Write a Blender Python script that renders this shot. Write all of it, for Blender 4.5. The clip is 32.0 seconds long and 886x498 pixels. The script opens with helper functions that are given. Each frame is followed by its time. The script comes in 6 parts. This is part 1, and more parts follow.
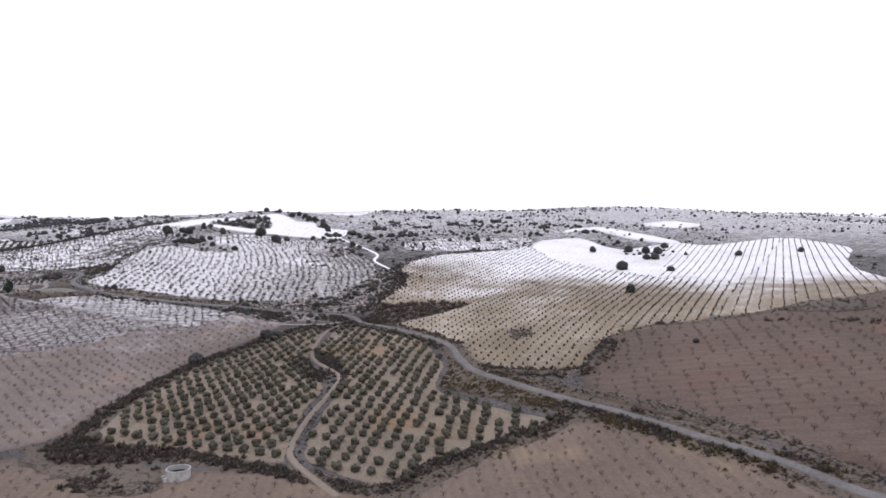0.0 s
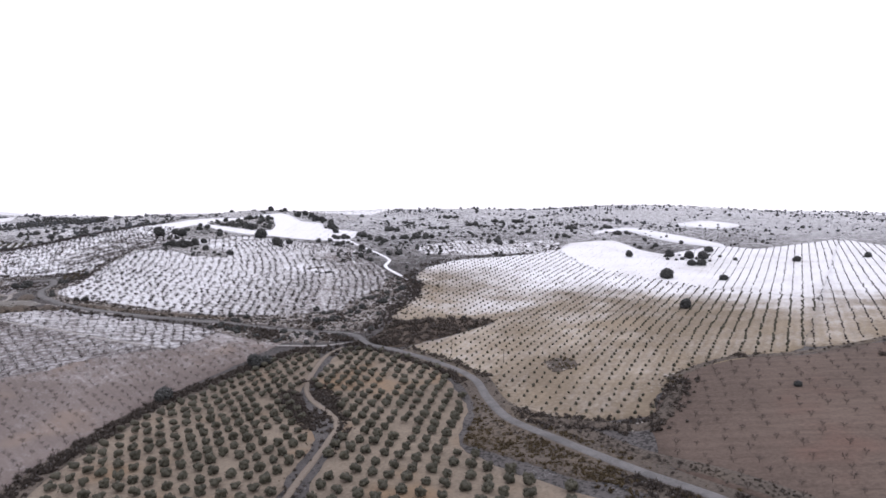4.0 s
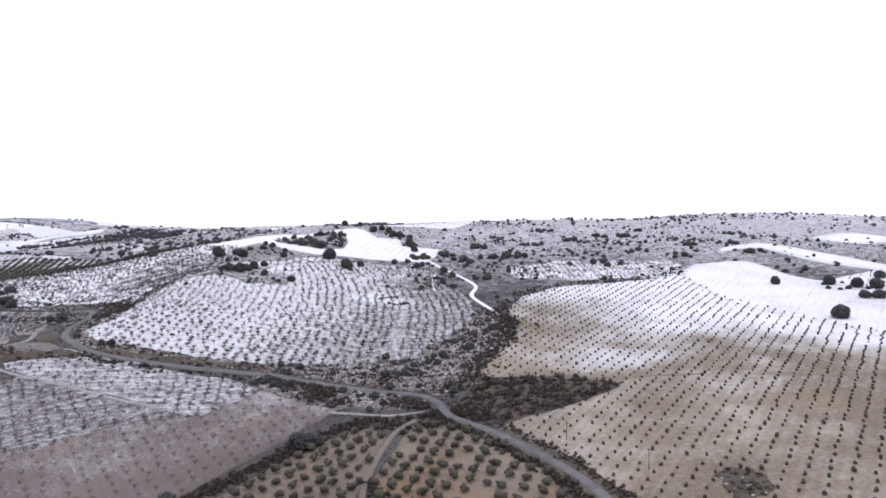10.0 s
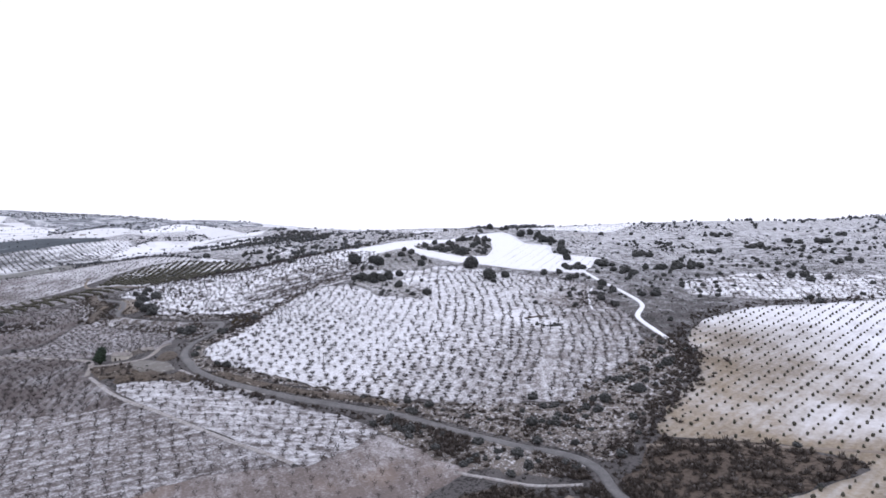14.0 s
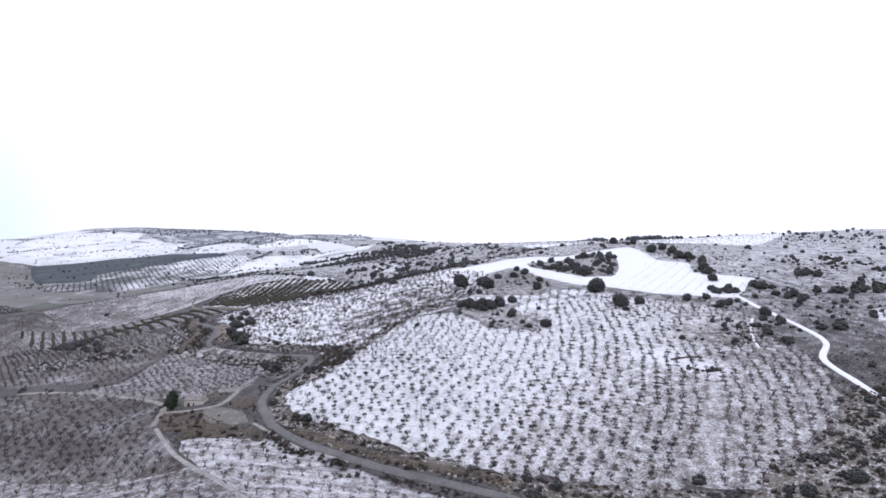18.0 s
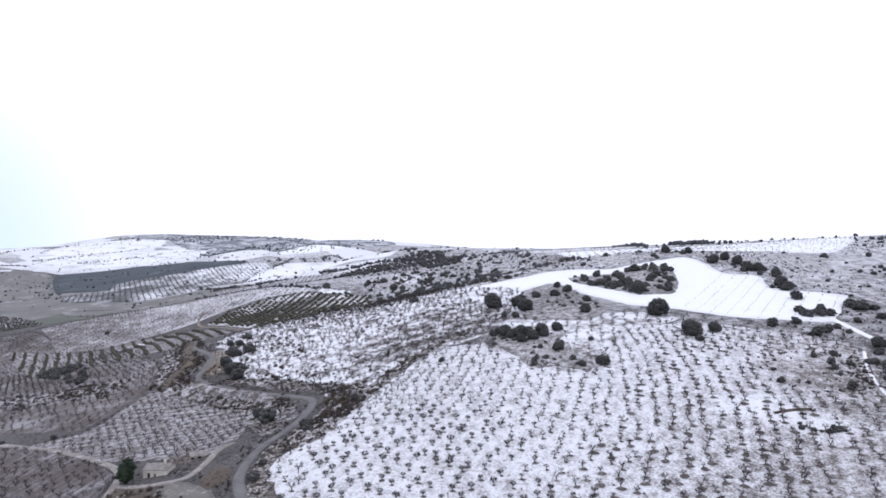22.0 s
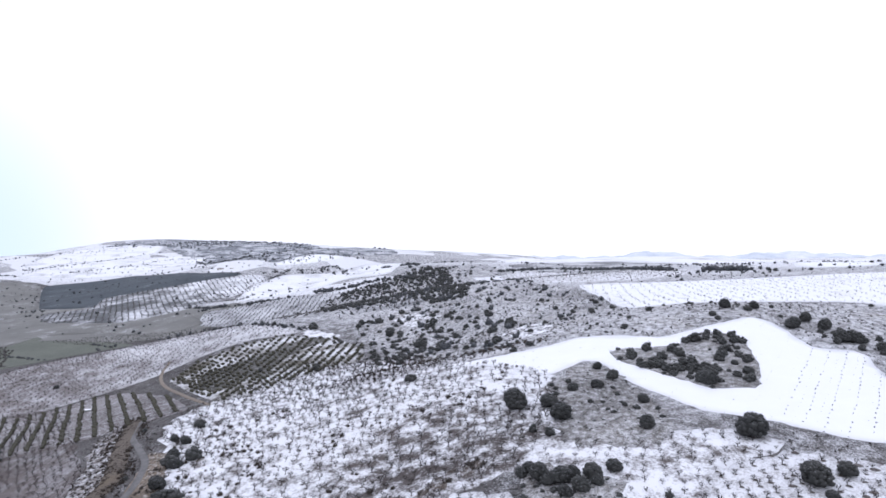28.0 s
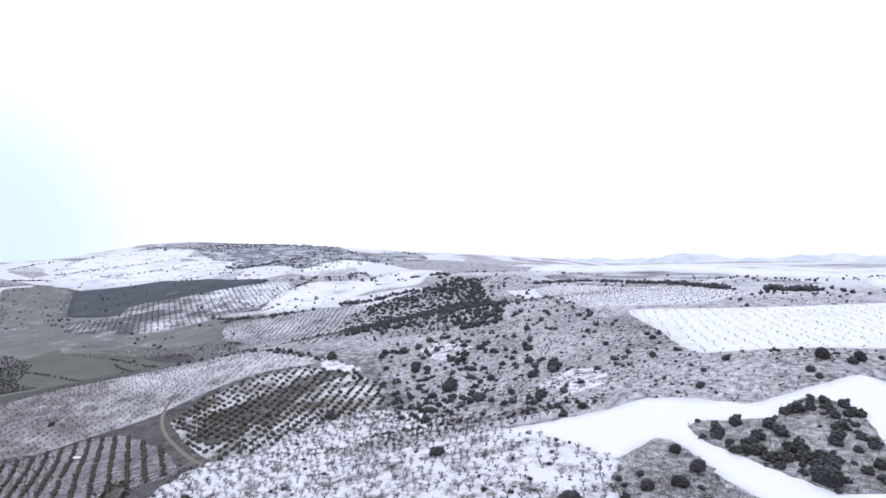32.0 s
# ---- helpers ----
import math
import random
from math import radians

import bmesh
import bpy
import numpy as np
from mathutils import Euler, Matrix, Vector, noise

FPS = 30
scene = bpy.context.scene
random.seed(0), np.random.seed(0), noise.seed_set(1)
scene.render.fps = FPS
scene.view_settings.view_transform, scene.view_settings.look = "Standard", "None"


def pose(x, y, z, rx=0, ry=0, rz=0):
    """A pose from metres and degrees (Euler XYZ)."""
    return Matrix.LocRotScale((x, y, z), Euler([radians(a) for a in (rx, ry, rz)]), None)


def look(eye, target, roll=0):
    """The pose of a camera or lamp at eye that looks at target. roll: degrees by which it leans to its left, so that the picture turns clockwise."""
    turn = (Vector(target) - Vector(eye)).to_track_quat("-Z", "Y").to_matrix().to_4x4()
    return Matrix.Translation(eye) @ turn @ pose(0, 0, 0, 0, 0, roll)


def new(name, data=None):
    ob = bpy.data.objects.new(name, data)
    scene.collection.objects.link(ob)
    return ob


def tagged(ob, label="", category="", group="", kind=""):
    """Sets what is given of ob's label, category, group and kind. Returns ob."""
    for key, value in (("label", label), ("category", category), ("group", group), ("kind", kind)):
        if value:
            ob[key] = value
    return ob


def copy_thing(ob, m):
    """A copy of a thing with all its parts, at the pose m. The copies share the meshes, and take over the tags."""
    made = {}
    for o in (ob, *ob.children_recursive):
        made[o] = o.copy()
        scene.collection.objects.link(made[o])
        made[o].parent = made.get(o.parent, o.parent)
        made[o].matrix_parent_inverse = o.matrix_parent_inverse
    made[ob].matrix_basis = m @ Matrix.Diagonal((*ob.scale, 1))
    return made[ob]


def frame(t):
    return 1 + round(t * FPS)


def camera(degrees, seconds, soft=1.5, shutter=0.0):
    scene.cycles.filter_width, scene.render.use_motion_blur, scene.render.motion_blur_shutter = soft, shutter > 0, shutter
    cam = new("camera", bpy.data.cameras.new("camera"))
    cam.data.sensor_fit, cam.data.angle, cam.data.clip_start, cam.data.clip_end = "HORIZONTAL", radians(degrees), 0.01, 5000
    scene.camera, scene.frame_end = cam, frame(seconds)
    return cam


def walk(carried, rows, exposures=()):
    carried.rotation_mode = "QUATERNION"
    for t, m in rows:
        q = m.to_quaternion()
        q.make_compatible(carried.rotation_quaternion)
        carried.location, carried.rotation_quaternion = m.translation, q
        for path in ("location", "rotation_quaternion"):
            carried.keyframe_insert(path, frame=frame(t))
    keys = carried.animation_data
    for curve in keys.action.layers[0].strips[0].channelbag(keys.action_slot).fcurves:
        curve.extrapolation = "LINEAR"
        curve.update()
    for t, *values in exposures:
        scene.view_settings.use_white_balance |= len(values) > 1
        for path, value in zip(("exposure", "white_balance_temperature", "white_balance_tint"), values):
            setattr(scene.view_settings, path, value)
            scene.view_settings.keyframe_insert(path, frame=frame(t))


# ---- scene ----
cam = camera(68.24, 32.0, 1.65)
# seconds, place of the camera, then its yaw to the left, pitch and roll in degrees
FLIGHT = [
    (0, 0.00, 0.00, 60.01, 0.354, -0.241, 0.321),
    (0.5, -0.44, 7.85, 60.27, 0.388, -0.363, 0.364),
    (1, -0.94, 15.66, 60.56, 0.392, -0.444, 0.383),
    (1.5, -1.47, 23.43, 60.95, 0.364, -0.500, 0.377),
    (2, -1.93, 31.02, 61.46, 0.380, -0.520, 0.417),
    (2.5, -2.26, 38.22, 62.04, 0.364, -0.550, 0.417),
    (4.5, -4.56, 66.15, 66.49, 2.750, -0.454, 0.469),
    (5, -5.29, 73.51, 67.81, 4.105, -0.428, 0.569),
    (5.5, -6.07, 80.88, 69.10, 5.058, -0.360, 0.575),
    (6, -6.96, 88.09, 70.37, 5.567, -0.288, 0.516),
    (6.5, -7.88, 95.04, 71.64, 5.606, -0.258, 0.533),
    (7, -8.79, 101.70, 72.88, 6.391, -0.200, 0.522),
    (7.5, -9.66, 108.26, 74.05, 7.777, -0.166, 0.525),
    (8, -10.39, 114.71, 75.08, 8.751, -0.086, 0.546),
    (8.5, -11.28, 121.30, 75.91, 8.869, 0.039, 0.421),
    (9, -12.45, 128.35, 76.45, 8.876, 0.017, 0.335),
    (9.5, -13.71, 135.26, 76.82, 8.947, -0.005, 0.436),
    (10, -14.91, 141.55, 77.12, 8.980, -0.059, 0.414),
    (10.5, -16.17, 147.47, 77.45, 8.993, -0.091, 0.415),
    (11, -17.39, 153.43, 77.86, 9.122, -0.123, 0.410),
    (11.5, -18.61, 159.59, 78.39, 9.372, -0.150, 0.383),
    (12, -19.92, 166.23, 79.10, 9.689, -0.182, 0.375),
    (12.5, -21.54, 173.76, 79.94, 12.282, -0.227, 0.504),
    (13, -23.47, 181.57, 80.89, 16.492, -0.274, 0.624),
    (13.5, -25.64, 189.23, 81.80, 19.224, -0.279, 0.643),
    (14, -27.97, 196.58, 82.72, 22.005, -0.218, 0.696),
    (14.5, -30.59, 203.63, 83.64, 24.913, -0.142, 0.710),
    (15, -33.23, 210.48, 84.53, 27.914, -0.022, 0.728),
    (15.5, -35.93, 216.88, 85.39, 30.058, 0.065, 0.703),
    (17.5, -50.06, 239.80, 87.91, 31.516, 0.528, 0.256),
    (18, -53.96, 245.92, 88.67, 31.525, 0.601, 0.157),
    (18.5, -58.03, 252.27, 89.50, 31.520, 0.662, 0.042),
    (19, -62.07, 258.59, 90.34, 31.527, 0.707, -0.046),
    (19.5, -66.10, 264.85, 91.19, 31.555, 0.706, -0.090),
    (20, -70.26, 271.21, 92.06, 32.376, 0.706, -0.158),
    (20.5, -74.47, 277.39, 92.89, 33.064, 0.734, -0.181),
    (21, -78.60, 283.41, 93.70, 33.538, 0.792, -0.214),
    (21.5, -82.69, 289.46, 94.53, 33.648, 0.825, -0.284),
    (22, -86.81, 295.57, 95.38, 33.662, 0.867, -0.357),
    (22.5, -90.94, 301.72, 96.35, 33.680, 0.849, -0.341),
    (23, -95.18, 308.28, 97.71, 33.729, 0.765, -0.413),
    (23.5, -99.31, 314.86, 99.75, 33.765, 0.788, -0.380),
    (24, -103.51, 321.29, 102.44, 33.793, 0.852, -0.411),
    (24.5, -107.55, 327.41, 105.51, 33.751, 0.752, -0.445),
    (25, -111.65, 333.33, 108.85, 33.792, 0.697, -0.488),
    (25.5, -115.80, 338.94, 112.34, 33.824, 0.675, -0.521),
    (27.5, -131.13, 362.33, 125.13, 34.009, 0.615, -0.635),
    (28, -135.29, 368.67, 128.43, 34.024, 0.695, -0.647),
    (28.5, -139.43, 374.99, 131.64, 34.129, 0.719, -0.649),
    (29, -143.54, 381.18, 134.55, 34.212, 0.680, -0.711),
    (29.5, -147.67, 387.26, 137.13, 34.292, 0.678, -0.676),
    (30, -151.73, 393.18, 139.28, 34.358, 0.725, -0.702),
    (30.5, -155.88, 399.13, 141.12, 34.411, 0.586, -0.783),
    (31, -160.15, 405.06, 142.87, 34.453, 0.518, -0.783),
    (31.5, -164.68, 411.01, 144.69, 35.515, 0.605, -0.758),
    (32, -168.99, 417.05, 146.58, 36.737, 0.674, -0.683),
]


def aim(x, y, z, yaw, pitch, roll):
    a, b = radians(yaw), radians(pitch)
    way = Vector((-math.sin(a) * math.cos(b), math.cos(a) * math.cos(b), math.sin(b)))
    return look((x, y, z), Vector((x, y, z)) + way, roll)


walk(cam, [(r[0], aim(*r[1:])) for r in FLIGHT], [(0, -0.03, 6350, 17), (8, -0.02, 6150, 17), (14, -0.03, 5950, 16), (24, -0.05, 5900, 15), (32, -0.04, 5850, 14)])

# ---- light ----
world = bpy.data.worlds.new("overcast_sky")
scene.world = world
world.use_nodes = True
wn, wl = world.node_tree.nodes, world.node_tree.links
wn.clear()
sky = wn.new("ShaderNodeTexSky")
sky.sky_type = "NISHITA"
sky.sun_disc = False
sky.sun_elevation, sky.sun_rotation = radians(38), radians(150)
sky.air_density, sky.dust_density, sky.ozone_density = 1.0, 4.0, 1.0
cloud = wn.new("ShaderNodeMix")
cloud.data_type = "RGBA"
cloud.inputs[0].default_value = 0.93
cloud.inputs[7].default_value = (10.55, 10.5, 10.9, 1)
thin = wn.new("ShaderNodeVectorMath")
thin.operation = "DOT_PRODUCT"
sky_way = wn.new("ShaderNodeTexCoord")
wl.new(sky_way.outputs["Generated"], thin.inputs[0])
thin.inputs[1].default_value = (-0.966, 0.259, 0.0)
thin_ramp = wn.new("ShaderNodeMapRange")
thin_ramp.interpolation_type = "SMOOTHSTEP"
thin_ramp.inputs["From Min"].default_value, thin_ramp.inputs["From Max"].default_value = 0.9636, 0.9990
haze = wn.new("ShaderNodeMix")
haze.data_type = "RGBA"
haze.inputs[7].default_value = (7.4, 8.6, 9.6, 1)
back = wn.new("ShaderNodeBackground")
back.inputs["Strength"].default_value = 0.113
world_out = wn.new("ShaderNodeOutputWorld")
wl.new(sky.outputs[0], cloud.inputs[6])
wl.new(thin.outputs["Value"], thin_ramp.inputs[0])
wl.new(thin_ramp.outputs[0], haze.inputs[0])
wl.new(cloud.outputs[2], haze.inputs[6])
wl.new(haze.outputs[2], back.inputs[0])
wl.new(back.outputs[0], world_out.inputs[0])
sun = new("sun", bpy.data.lights.new("sun", "SUN"))
sun.data.energy, sun.data.angle, sun.data.color = 0.55, radians(110), (1.0, 0.97, 0.93)
sun.matrix_world = look((0, 0, 900), (-120, 200, 300))

# ---- materials ----


def shader(name, rough=0.9):
    m = bpy.data.materials.new(name)
    m.use_nodes = True
    n, l = m.node_tree.nodes, m.node_tree.links
    bsdf = n["Principled BSDF"]
    bsdf.inputs["Roughness"].default_value = rough
    bsdf.inputs["Specular IOR Level"].default_value = 0.25
    return m, n, l, bsdf


def math_node(n, l, op, a, b=None, clamp=False):
    o = n.new("ShaderNodeMath")
    o.operation, o.use_clamp = op, clamp
    for i, v in enumerate((a, b)):
        if v is None:
            continue
        if isinstance(v, (int, float)):
            o.inputs[i].default_value = v
        else:
            l.new(v, o.inputs[i])
    return o.outputs[0]


def noise_node(n, l, where, scale, detail=4.0, rough=0.6):
    o = n.new("ShaderNodeTexNoise")
    o.inputs["Scale"].default_value, o.inputs["Detail"].default_value, o.inputs["Roughness"].default_value = scale, detail, rough
    l.new(where, o.inputs["Vector"])
    return o.outputs["Fac"]


def mix_node(n, l, fac, a, b):
    o = n.new("ShaderNodeMix")
    o.data_type = "RGBA"
    for i, v in ((0, fac), (6, a), (7, b)):
        if isinstance(v, tuple):
            o.inputs[i].default_value = (*v, 1)
        elif isinstance(v, (int, float)):
            o.inputs[i].default_value = v
        else:
            l.new(v, o.inputs[i])
    return o.outputs[2]


def ramp_node(n, l, v, lo, hi):
    o = n.new("ShaderNodeMapRange")
    o.interpolation_type = "SMOOTHSTEP"
    o.inputs["From Min"].default_value, o.inputs["From Max"].default_value = lo, hi
    l.new(v, o.inputs[0])
    return o.outputs[0]


SNOW = (0.80, 0.815, 0.86)


def earth(name, dark, light, cover=0.0, level=None, patch=0.12, soft=0.12, furrow=None, grain=1.6, warm=None, tufts=0.0, fleck=0.4, depth=1.0, parcels=False, fade=None, drifts=(), streaks=1.0):
    """Bare soil with snow lying on it. cover: the share under snow; level: the heights between which the snow sets in;
    patch: size of the patches; furrow: direction of the plough lines in degrees from +y, and their distance in metres;
    drifts: places x, y where more or less snow lies, with their reach along x and y and the gain; streaks: strength of the plough streaks."""
    m, n, l, bsdf = shader(name, 0.95)
    where = n.new("ShaderNodeNewGeometry").outputs["Position"]
    big = noise_node(n, l, where, 0.014, 3)
    mid = noise_node(n, l, where, patch, 5, 0.65)
    fine = noise_node(n, l, where, grain, 4, 0.7)
    tone = math_node(n, l, "ADD", math_node(n, l, "MULTIPLY", big, 0.9), math_node(n, l, "MULTIPLY", fine, 0.7))
    colour = mix_node(n, l, ramp_node(n, l, tone, 0.45, 1.1), dark, light)
    if warm:
        colour = mix_node(n, l, ramp_node(n, l, noise_node(n, l, where, 0.03, 2), 0.52, 0.72), colour, warm)
    if tufts:
        low = noise_node(n, l, where, 0.9, 3, 0.6)
        tuft = ramp_node(n, l, math_node(n, l, "ADD", low, math_node(n, l, "MULTIPLY", math_node(n, l, "SUBTRACT", noise_node(n, l, where, 0.05, 3), 0.5), 0.5)), 0.50, 0.62)
        colour = mix_node(n, l, math_node(n, l, "MULTIPLY", tuft, tufts), colour, tuple(c * 0.45 for c in dark))
    lines = None
    if furrow:
        turn = n.new("ShaderNodeMapping")
        turn.inputs["Rotation"].default_value = (0, 0, -radians(furrow[0]))
        l.new(where, turn.inputs["Vector"])
        wave = n.new("ShaderNodeTexWave")
        wave.bands_direction = "X"
        wave.inputs["Scale"].default_value = 0.314 / furrow[1]
        wave.inputs["Distortion"].default_value, wave.inputs["Detail"].default_value = 1.6, 2
        wave.inputs["Detail Scale"].default_value = 0.25
        l.new(turn.outputs[0], wave.inputs["Vector"])
        lines = wave.outputs["Fac"]
        drawn = n.new("ShaderNodeMapping")
        drawn.inputs["Scale"].default_value = (0.55, 0.10, 0.3)
        l.new(turn.outputs[0], drawn.inputs["Vector"])
        streak = noise_node(n, l, drawn.outputs[0], 1.0, 4, 0.65)
        colour = mix_node(n, l, math_node(n, l, "MULTIPLY", lines, 0.16 * streaks), colour, tuple(c * 0.72 for c in dark))
        colour = mix_node(n, l, math_node(n, l, "MULTIPLY", ramp_node(n, l, streak, 0.45, 0.7), 0.35 * streaks), colour, tuple(c * 0.7 for c in dark))
    height_src = fine
    if cover != 0 or level:
        part = math_node(n, l, "ADD", math_node(n, l, "MULTIPLY", mid, 1 - fleck), math_node(n, l, "MULTIPLY", fine, fleck))
        if lines:
            part = math_node(n, l, "ADD", part, math_node(n, l, "MULTIPLY", math_node(n, l, "SUBTRACT", streak, 0.5), 0.5 * streaks))
            part = math_node(n, l, "ADD", part, math_node(n, l, "MULTIPLY", math_node(n, l, "SUBTRACT", lines, 0.5), -0.035 * streaks))
        if level:
            split = n.new("ShaderNodeSeparateXYZ")
            l.new(where, split.inputs[0])
            up = math_node(n, l, "ADD", split.outputs["Z"], math_node(n, l, "MULTIPLY", math_node(n, l, "SUBTRACT", big, 0.5), 26.0))
            rise = ramp_node(n, l, up, level[0], level[1])
            share = math_node(n, l, "MULTIPLY", rise, level[2] if len(level) > 2 else 0.9)
            share = math_node(n, l, "ADD", share, cover)
        else:
            share = math_node(n, l, "ADD", math_node(n, l, "MULTIPLY", math_node(n, l, "SUBTRACT", big, 0.5), 0.35), cover)
        if fade:
            x0, y0, x1, y1, gain = fade
            run = n.new("ShaderNodeVectorMath")
            run.operation = "DOT_PRODUCT"
            far2 = (x1 - x0) ** 2 + (y1 - y0) ** 2
            run.inputs[1].default_value = ((x1 - x0) / far2, (y1 - y0) / far2, 0)
            l.new(where, run.inputs[0])
            start = (x0 * (x1 - x0) + y0 * (y1 - y0)) / far2
            wander = math_node(n, l, "MULTIPLY", math_node(n, l, "SUBTRACT", big, 0.5), 1.5)
            step = ramp_node(n, l, math_node(n, l, "ADD", run.outputs["Value"], wander), start, start + 1)
            share = math_node(n, l, "ADD", share, math_node(n, l, "MULTIPLY", step, gain))
        for x0, y0, rx, ry, gain in drifts:
            local = n.new("ShaderNodeMapping")
            local.vector_type = "TEXTURE"
            local.inputs["Location"].default_value, local.inputs["Scale"].default_value = (x0, y0, 0), (rx, ry, 1e6)
            l.new(where, local.inputs["Vector"])
            reach = n.new("ShaderNodeVectorMath")
            reach.operation = "LENGTH"
            l.new(local.outputs[0], reach.inputs[0])
            ragged = math_node(n, l, "ADD", reach.outputs["Value"], math_node(n, l, "MULTIPLY", math_node(n, l, "SUBTRACT", noise_node(n, l, where, 0.05, 4), 0.5), 1.6))
            share = math_node(n, l, "ADD", share, math_node(n, l, "MULTIPLY", math_node(n, l, "SUBTRACT", 1.0, ramp_node(n, l, ragged, 0.35, 1.1)), gain))
        if parcels:
            flat = n.new("ShaderNodeMapping")
            flat.inputs["Scale"].default_value, flat.inputs["Rotation"].default_value = (0.006, 0.011, 0), (0, 0, 0.5)
            l.new(where, flat.inputs["Vector"])
            cells = n.new("ShaderNodeTexVoronoi")
            cells.inputs["Scale"].default_value = 1.0
            l.new(flat.outputs[0], cells.inputs["Vector"])
            tone_of = n.new("ShaderNodeSeparateColor")
            l.new(cells.outputs["Color"], tone_of.inputs[0])
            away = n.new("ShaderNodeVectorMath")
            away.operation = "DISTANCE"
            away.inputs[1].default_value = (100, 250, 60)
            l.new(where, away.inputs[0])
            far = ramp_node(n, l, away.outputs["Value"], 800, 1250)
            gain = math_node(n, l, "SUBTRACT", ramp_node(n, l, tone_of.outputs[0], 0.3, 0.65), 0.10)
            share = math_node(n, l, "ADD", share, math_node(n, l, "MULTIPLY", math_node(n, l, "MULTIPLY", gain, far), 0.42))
        edge = math_node(n, l, "ADD", math_node(n, l, "MULTIPLY", share, 0.42), -0.71)
        lying = ramp_node(n, l, math_node(n, l, "ADD", part, edge), -soft, soft)
        white = mix_node(n, l, mid, SNOW, tuple(c * 0.93 for c in SNOW))
        colour = mix_node(n, l, math_node(n, l, "MULTIPLY", lying, depth), colour, white)
    l.new(colour, bsdf.inputs["Base Color"])
    bump = n.new("ShaderNodeBump")
    bump.inputs["Strength"].default_value, bump.inputs["Distance"].default_value = 0.6, 0.25
    l.new(height_src, bump.inputs["Height"])
    l.new(bump.outputs[0], bsdf.inputs["Normal"])
    return m


def leafy(name, dark, light, dusted=0.0, rough=0.8):
    """Foliage whose tone changes from clump to clump and from plant to plant, with snow dust on what faces up."""
    m, n, l, bsdf = shader(name, rough)
    geo = n.new("ShaderNodeNewGeometry")
    own = n.new("ShaderNodeObjectInfo").outputs["Random"]
    mixv = math_node(n, l, "ADD", math_node(n, l, "MULTIPLY", geo.outputs["Random Per Island"], 0.6), math_node(n, l, "MULTIPLY", own, 0.4))
    colour = mix_node(n, l, mixv, dark, light)
    fine = noise_node(n, l, geo.outputs["Position"], 3.0, 3)
    colour = mix_node(n, l, math_node(n, l, "MULTIPLY", fine, 0.5), colour, tuple(c * 0.5 for c in dark))
    if dusted:
        split = n.new("ShaderNodeSeparateXYZ")
        l.new(geo.outputs["Normal"], split.inputs[0])
        top = math_node(n, l, "MULTIPLY", ramp_node(n, l, split.outputs["Z"], 0.35, 0.95), ramp_node(n, l, fine, 0.5, 0.7))
        colour = mix_node(n, l, math_node(n, l, "MULTIPLY", top, dusted), colour, SNOW)
    l.new(colour, bsdf.inputs["Base Color"])
    return m


def plain(name, dark, light, scale=2.0, rough=0.8, metal=0.0):
    m, n, l, bsdf = shader(name, rough)
    where = n.new("ShaderNodeNewGeometry").outputs["Position"]
    a = noise_node(n, l, where, scale, 5, 0.65)
    b = noise_node(n, l, where, scale * 0.13, 2)
    colour = mix_node(n, l, ramp_node(n, l, math_node(n, l, "ADD", a, b), 0.7, 1.3), dark, light)
    l.new(colour, bsdf.inputs["Base Color"])
    bsdf.inputs["Metallic"].default_value = metal
    bump = n.new("ShaderNodeBump")
    bump.inputs["Strength"].default_value, bump.inputs["Distance"].default_value = 0.3, 0.05
    l.new(a, bump.inputs["Height"])
    l.new(bump.outputs[0], bsdf.inputs["Normal"])
    return m


M_SCRUB = earth("scrubland", (0.050, 0.047, 0.048), (0.128, 0.120, 0.119), 0.0, (12, 95, 0.52), 0.16, 0.13, None, 1.7, None, 0.9, 0.55, 0.85, True)
M_BROWN = earth("brown_soil", (0.122, 0.102, 0.096), (0.205, 0.173, 0.163), -0.06, None, 0.1, 0.22, (45, 3.0), 1.2, (0.210, 0.168, 0.145), 0, 0.5, 0.6, False, (-150, 290, -190, 360, 0.34), (), 0.5)
M_ORCHARD = earth("tan_brown_soil", (0.110, 0.086, 0.072), (0.205, 0.160, 0.132), 0, None, 0.1, 0.1, (4, 3.0), 1.2, (0.225, 0.175, 0.125), 0.15)
M_REDBROWN = earth("red_brown_soil", (0.078, 0.059, 0.050), (0.155, 0.117, 0.097), 0.0, None, 0.05, 0.16, (72, 5.0), 1.0, (0.150, 0.098, 0.080), 0.2, 0.3, 0.30)
M_GROVE = earth("grove_soil", (0.150, 0.125, 0.100), (0.275, 0.230, 0.182), 0, None, 0.1, 0.1, None, 1.0, (0.245, 0.175, 0.115), 0.25)
M_TAN = earth("tan_soil", (0.142, 0.115, 0.086), (0.288, 0.237, 0.172), -0.20, None, 0.03, 0.38, (-27, 3.4), 0.7, (0.285, 0.230, 0.155), 0, 0.3, 1.0, False, (60, 400, 122, 519, 1.3), ((9, 440, 30, 20, 0.5), (8, 545, 62, 45, -0.12), (60, 400, 60, 14, 0.15), (-20, 385, 18, 12, 0.5)), 0.6)
M_DUSTED = earth("dusted_soil", (0.092, 0.080, 0.080), (0.162, 0.142, 0.137), 0.33, None, 0.55, 0.16, (-43, 5.0), 1.8, None, 0.15, 0.5, 0.72)
M_SLOPE = earth("dusted_slope_soil", (0.082, 0.069, 0.067), (0.155, 0.132, 0.127), 0.33, None, 0.06, 0.2, (30, 3.2), 1.6, None, 0.2, 0.5, 0.78, False, (-720, 610, -610, 760, 0.34), (), 0.5)
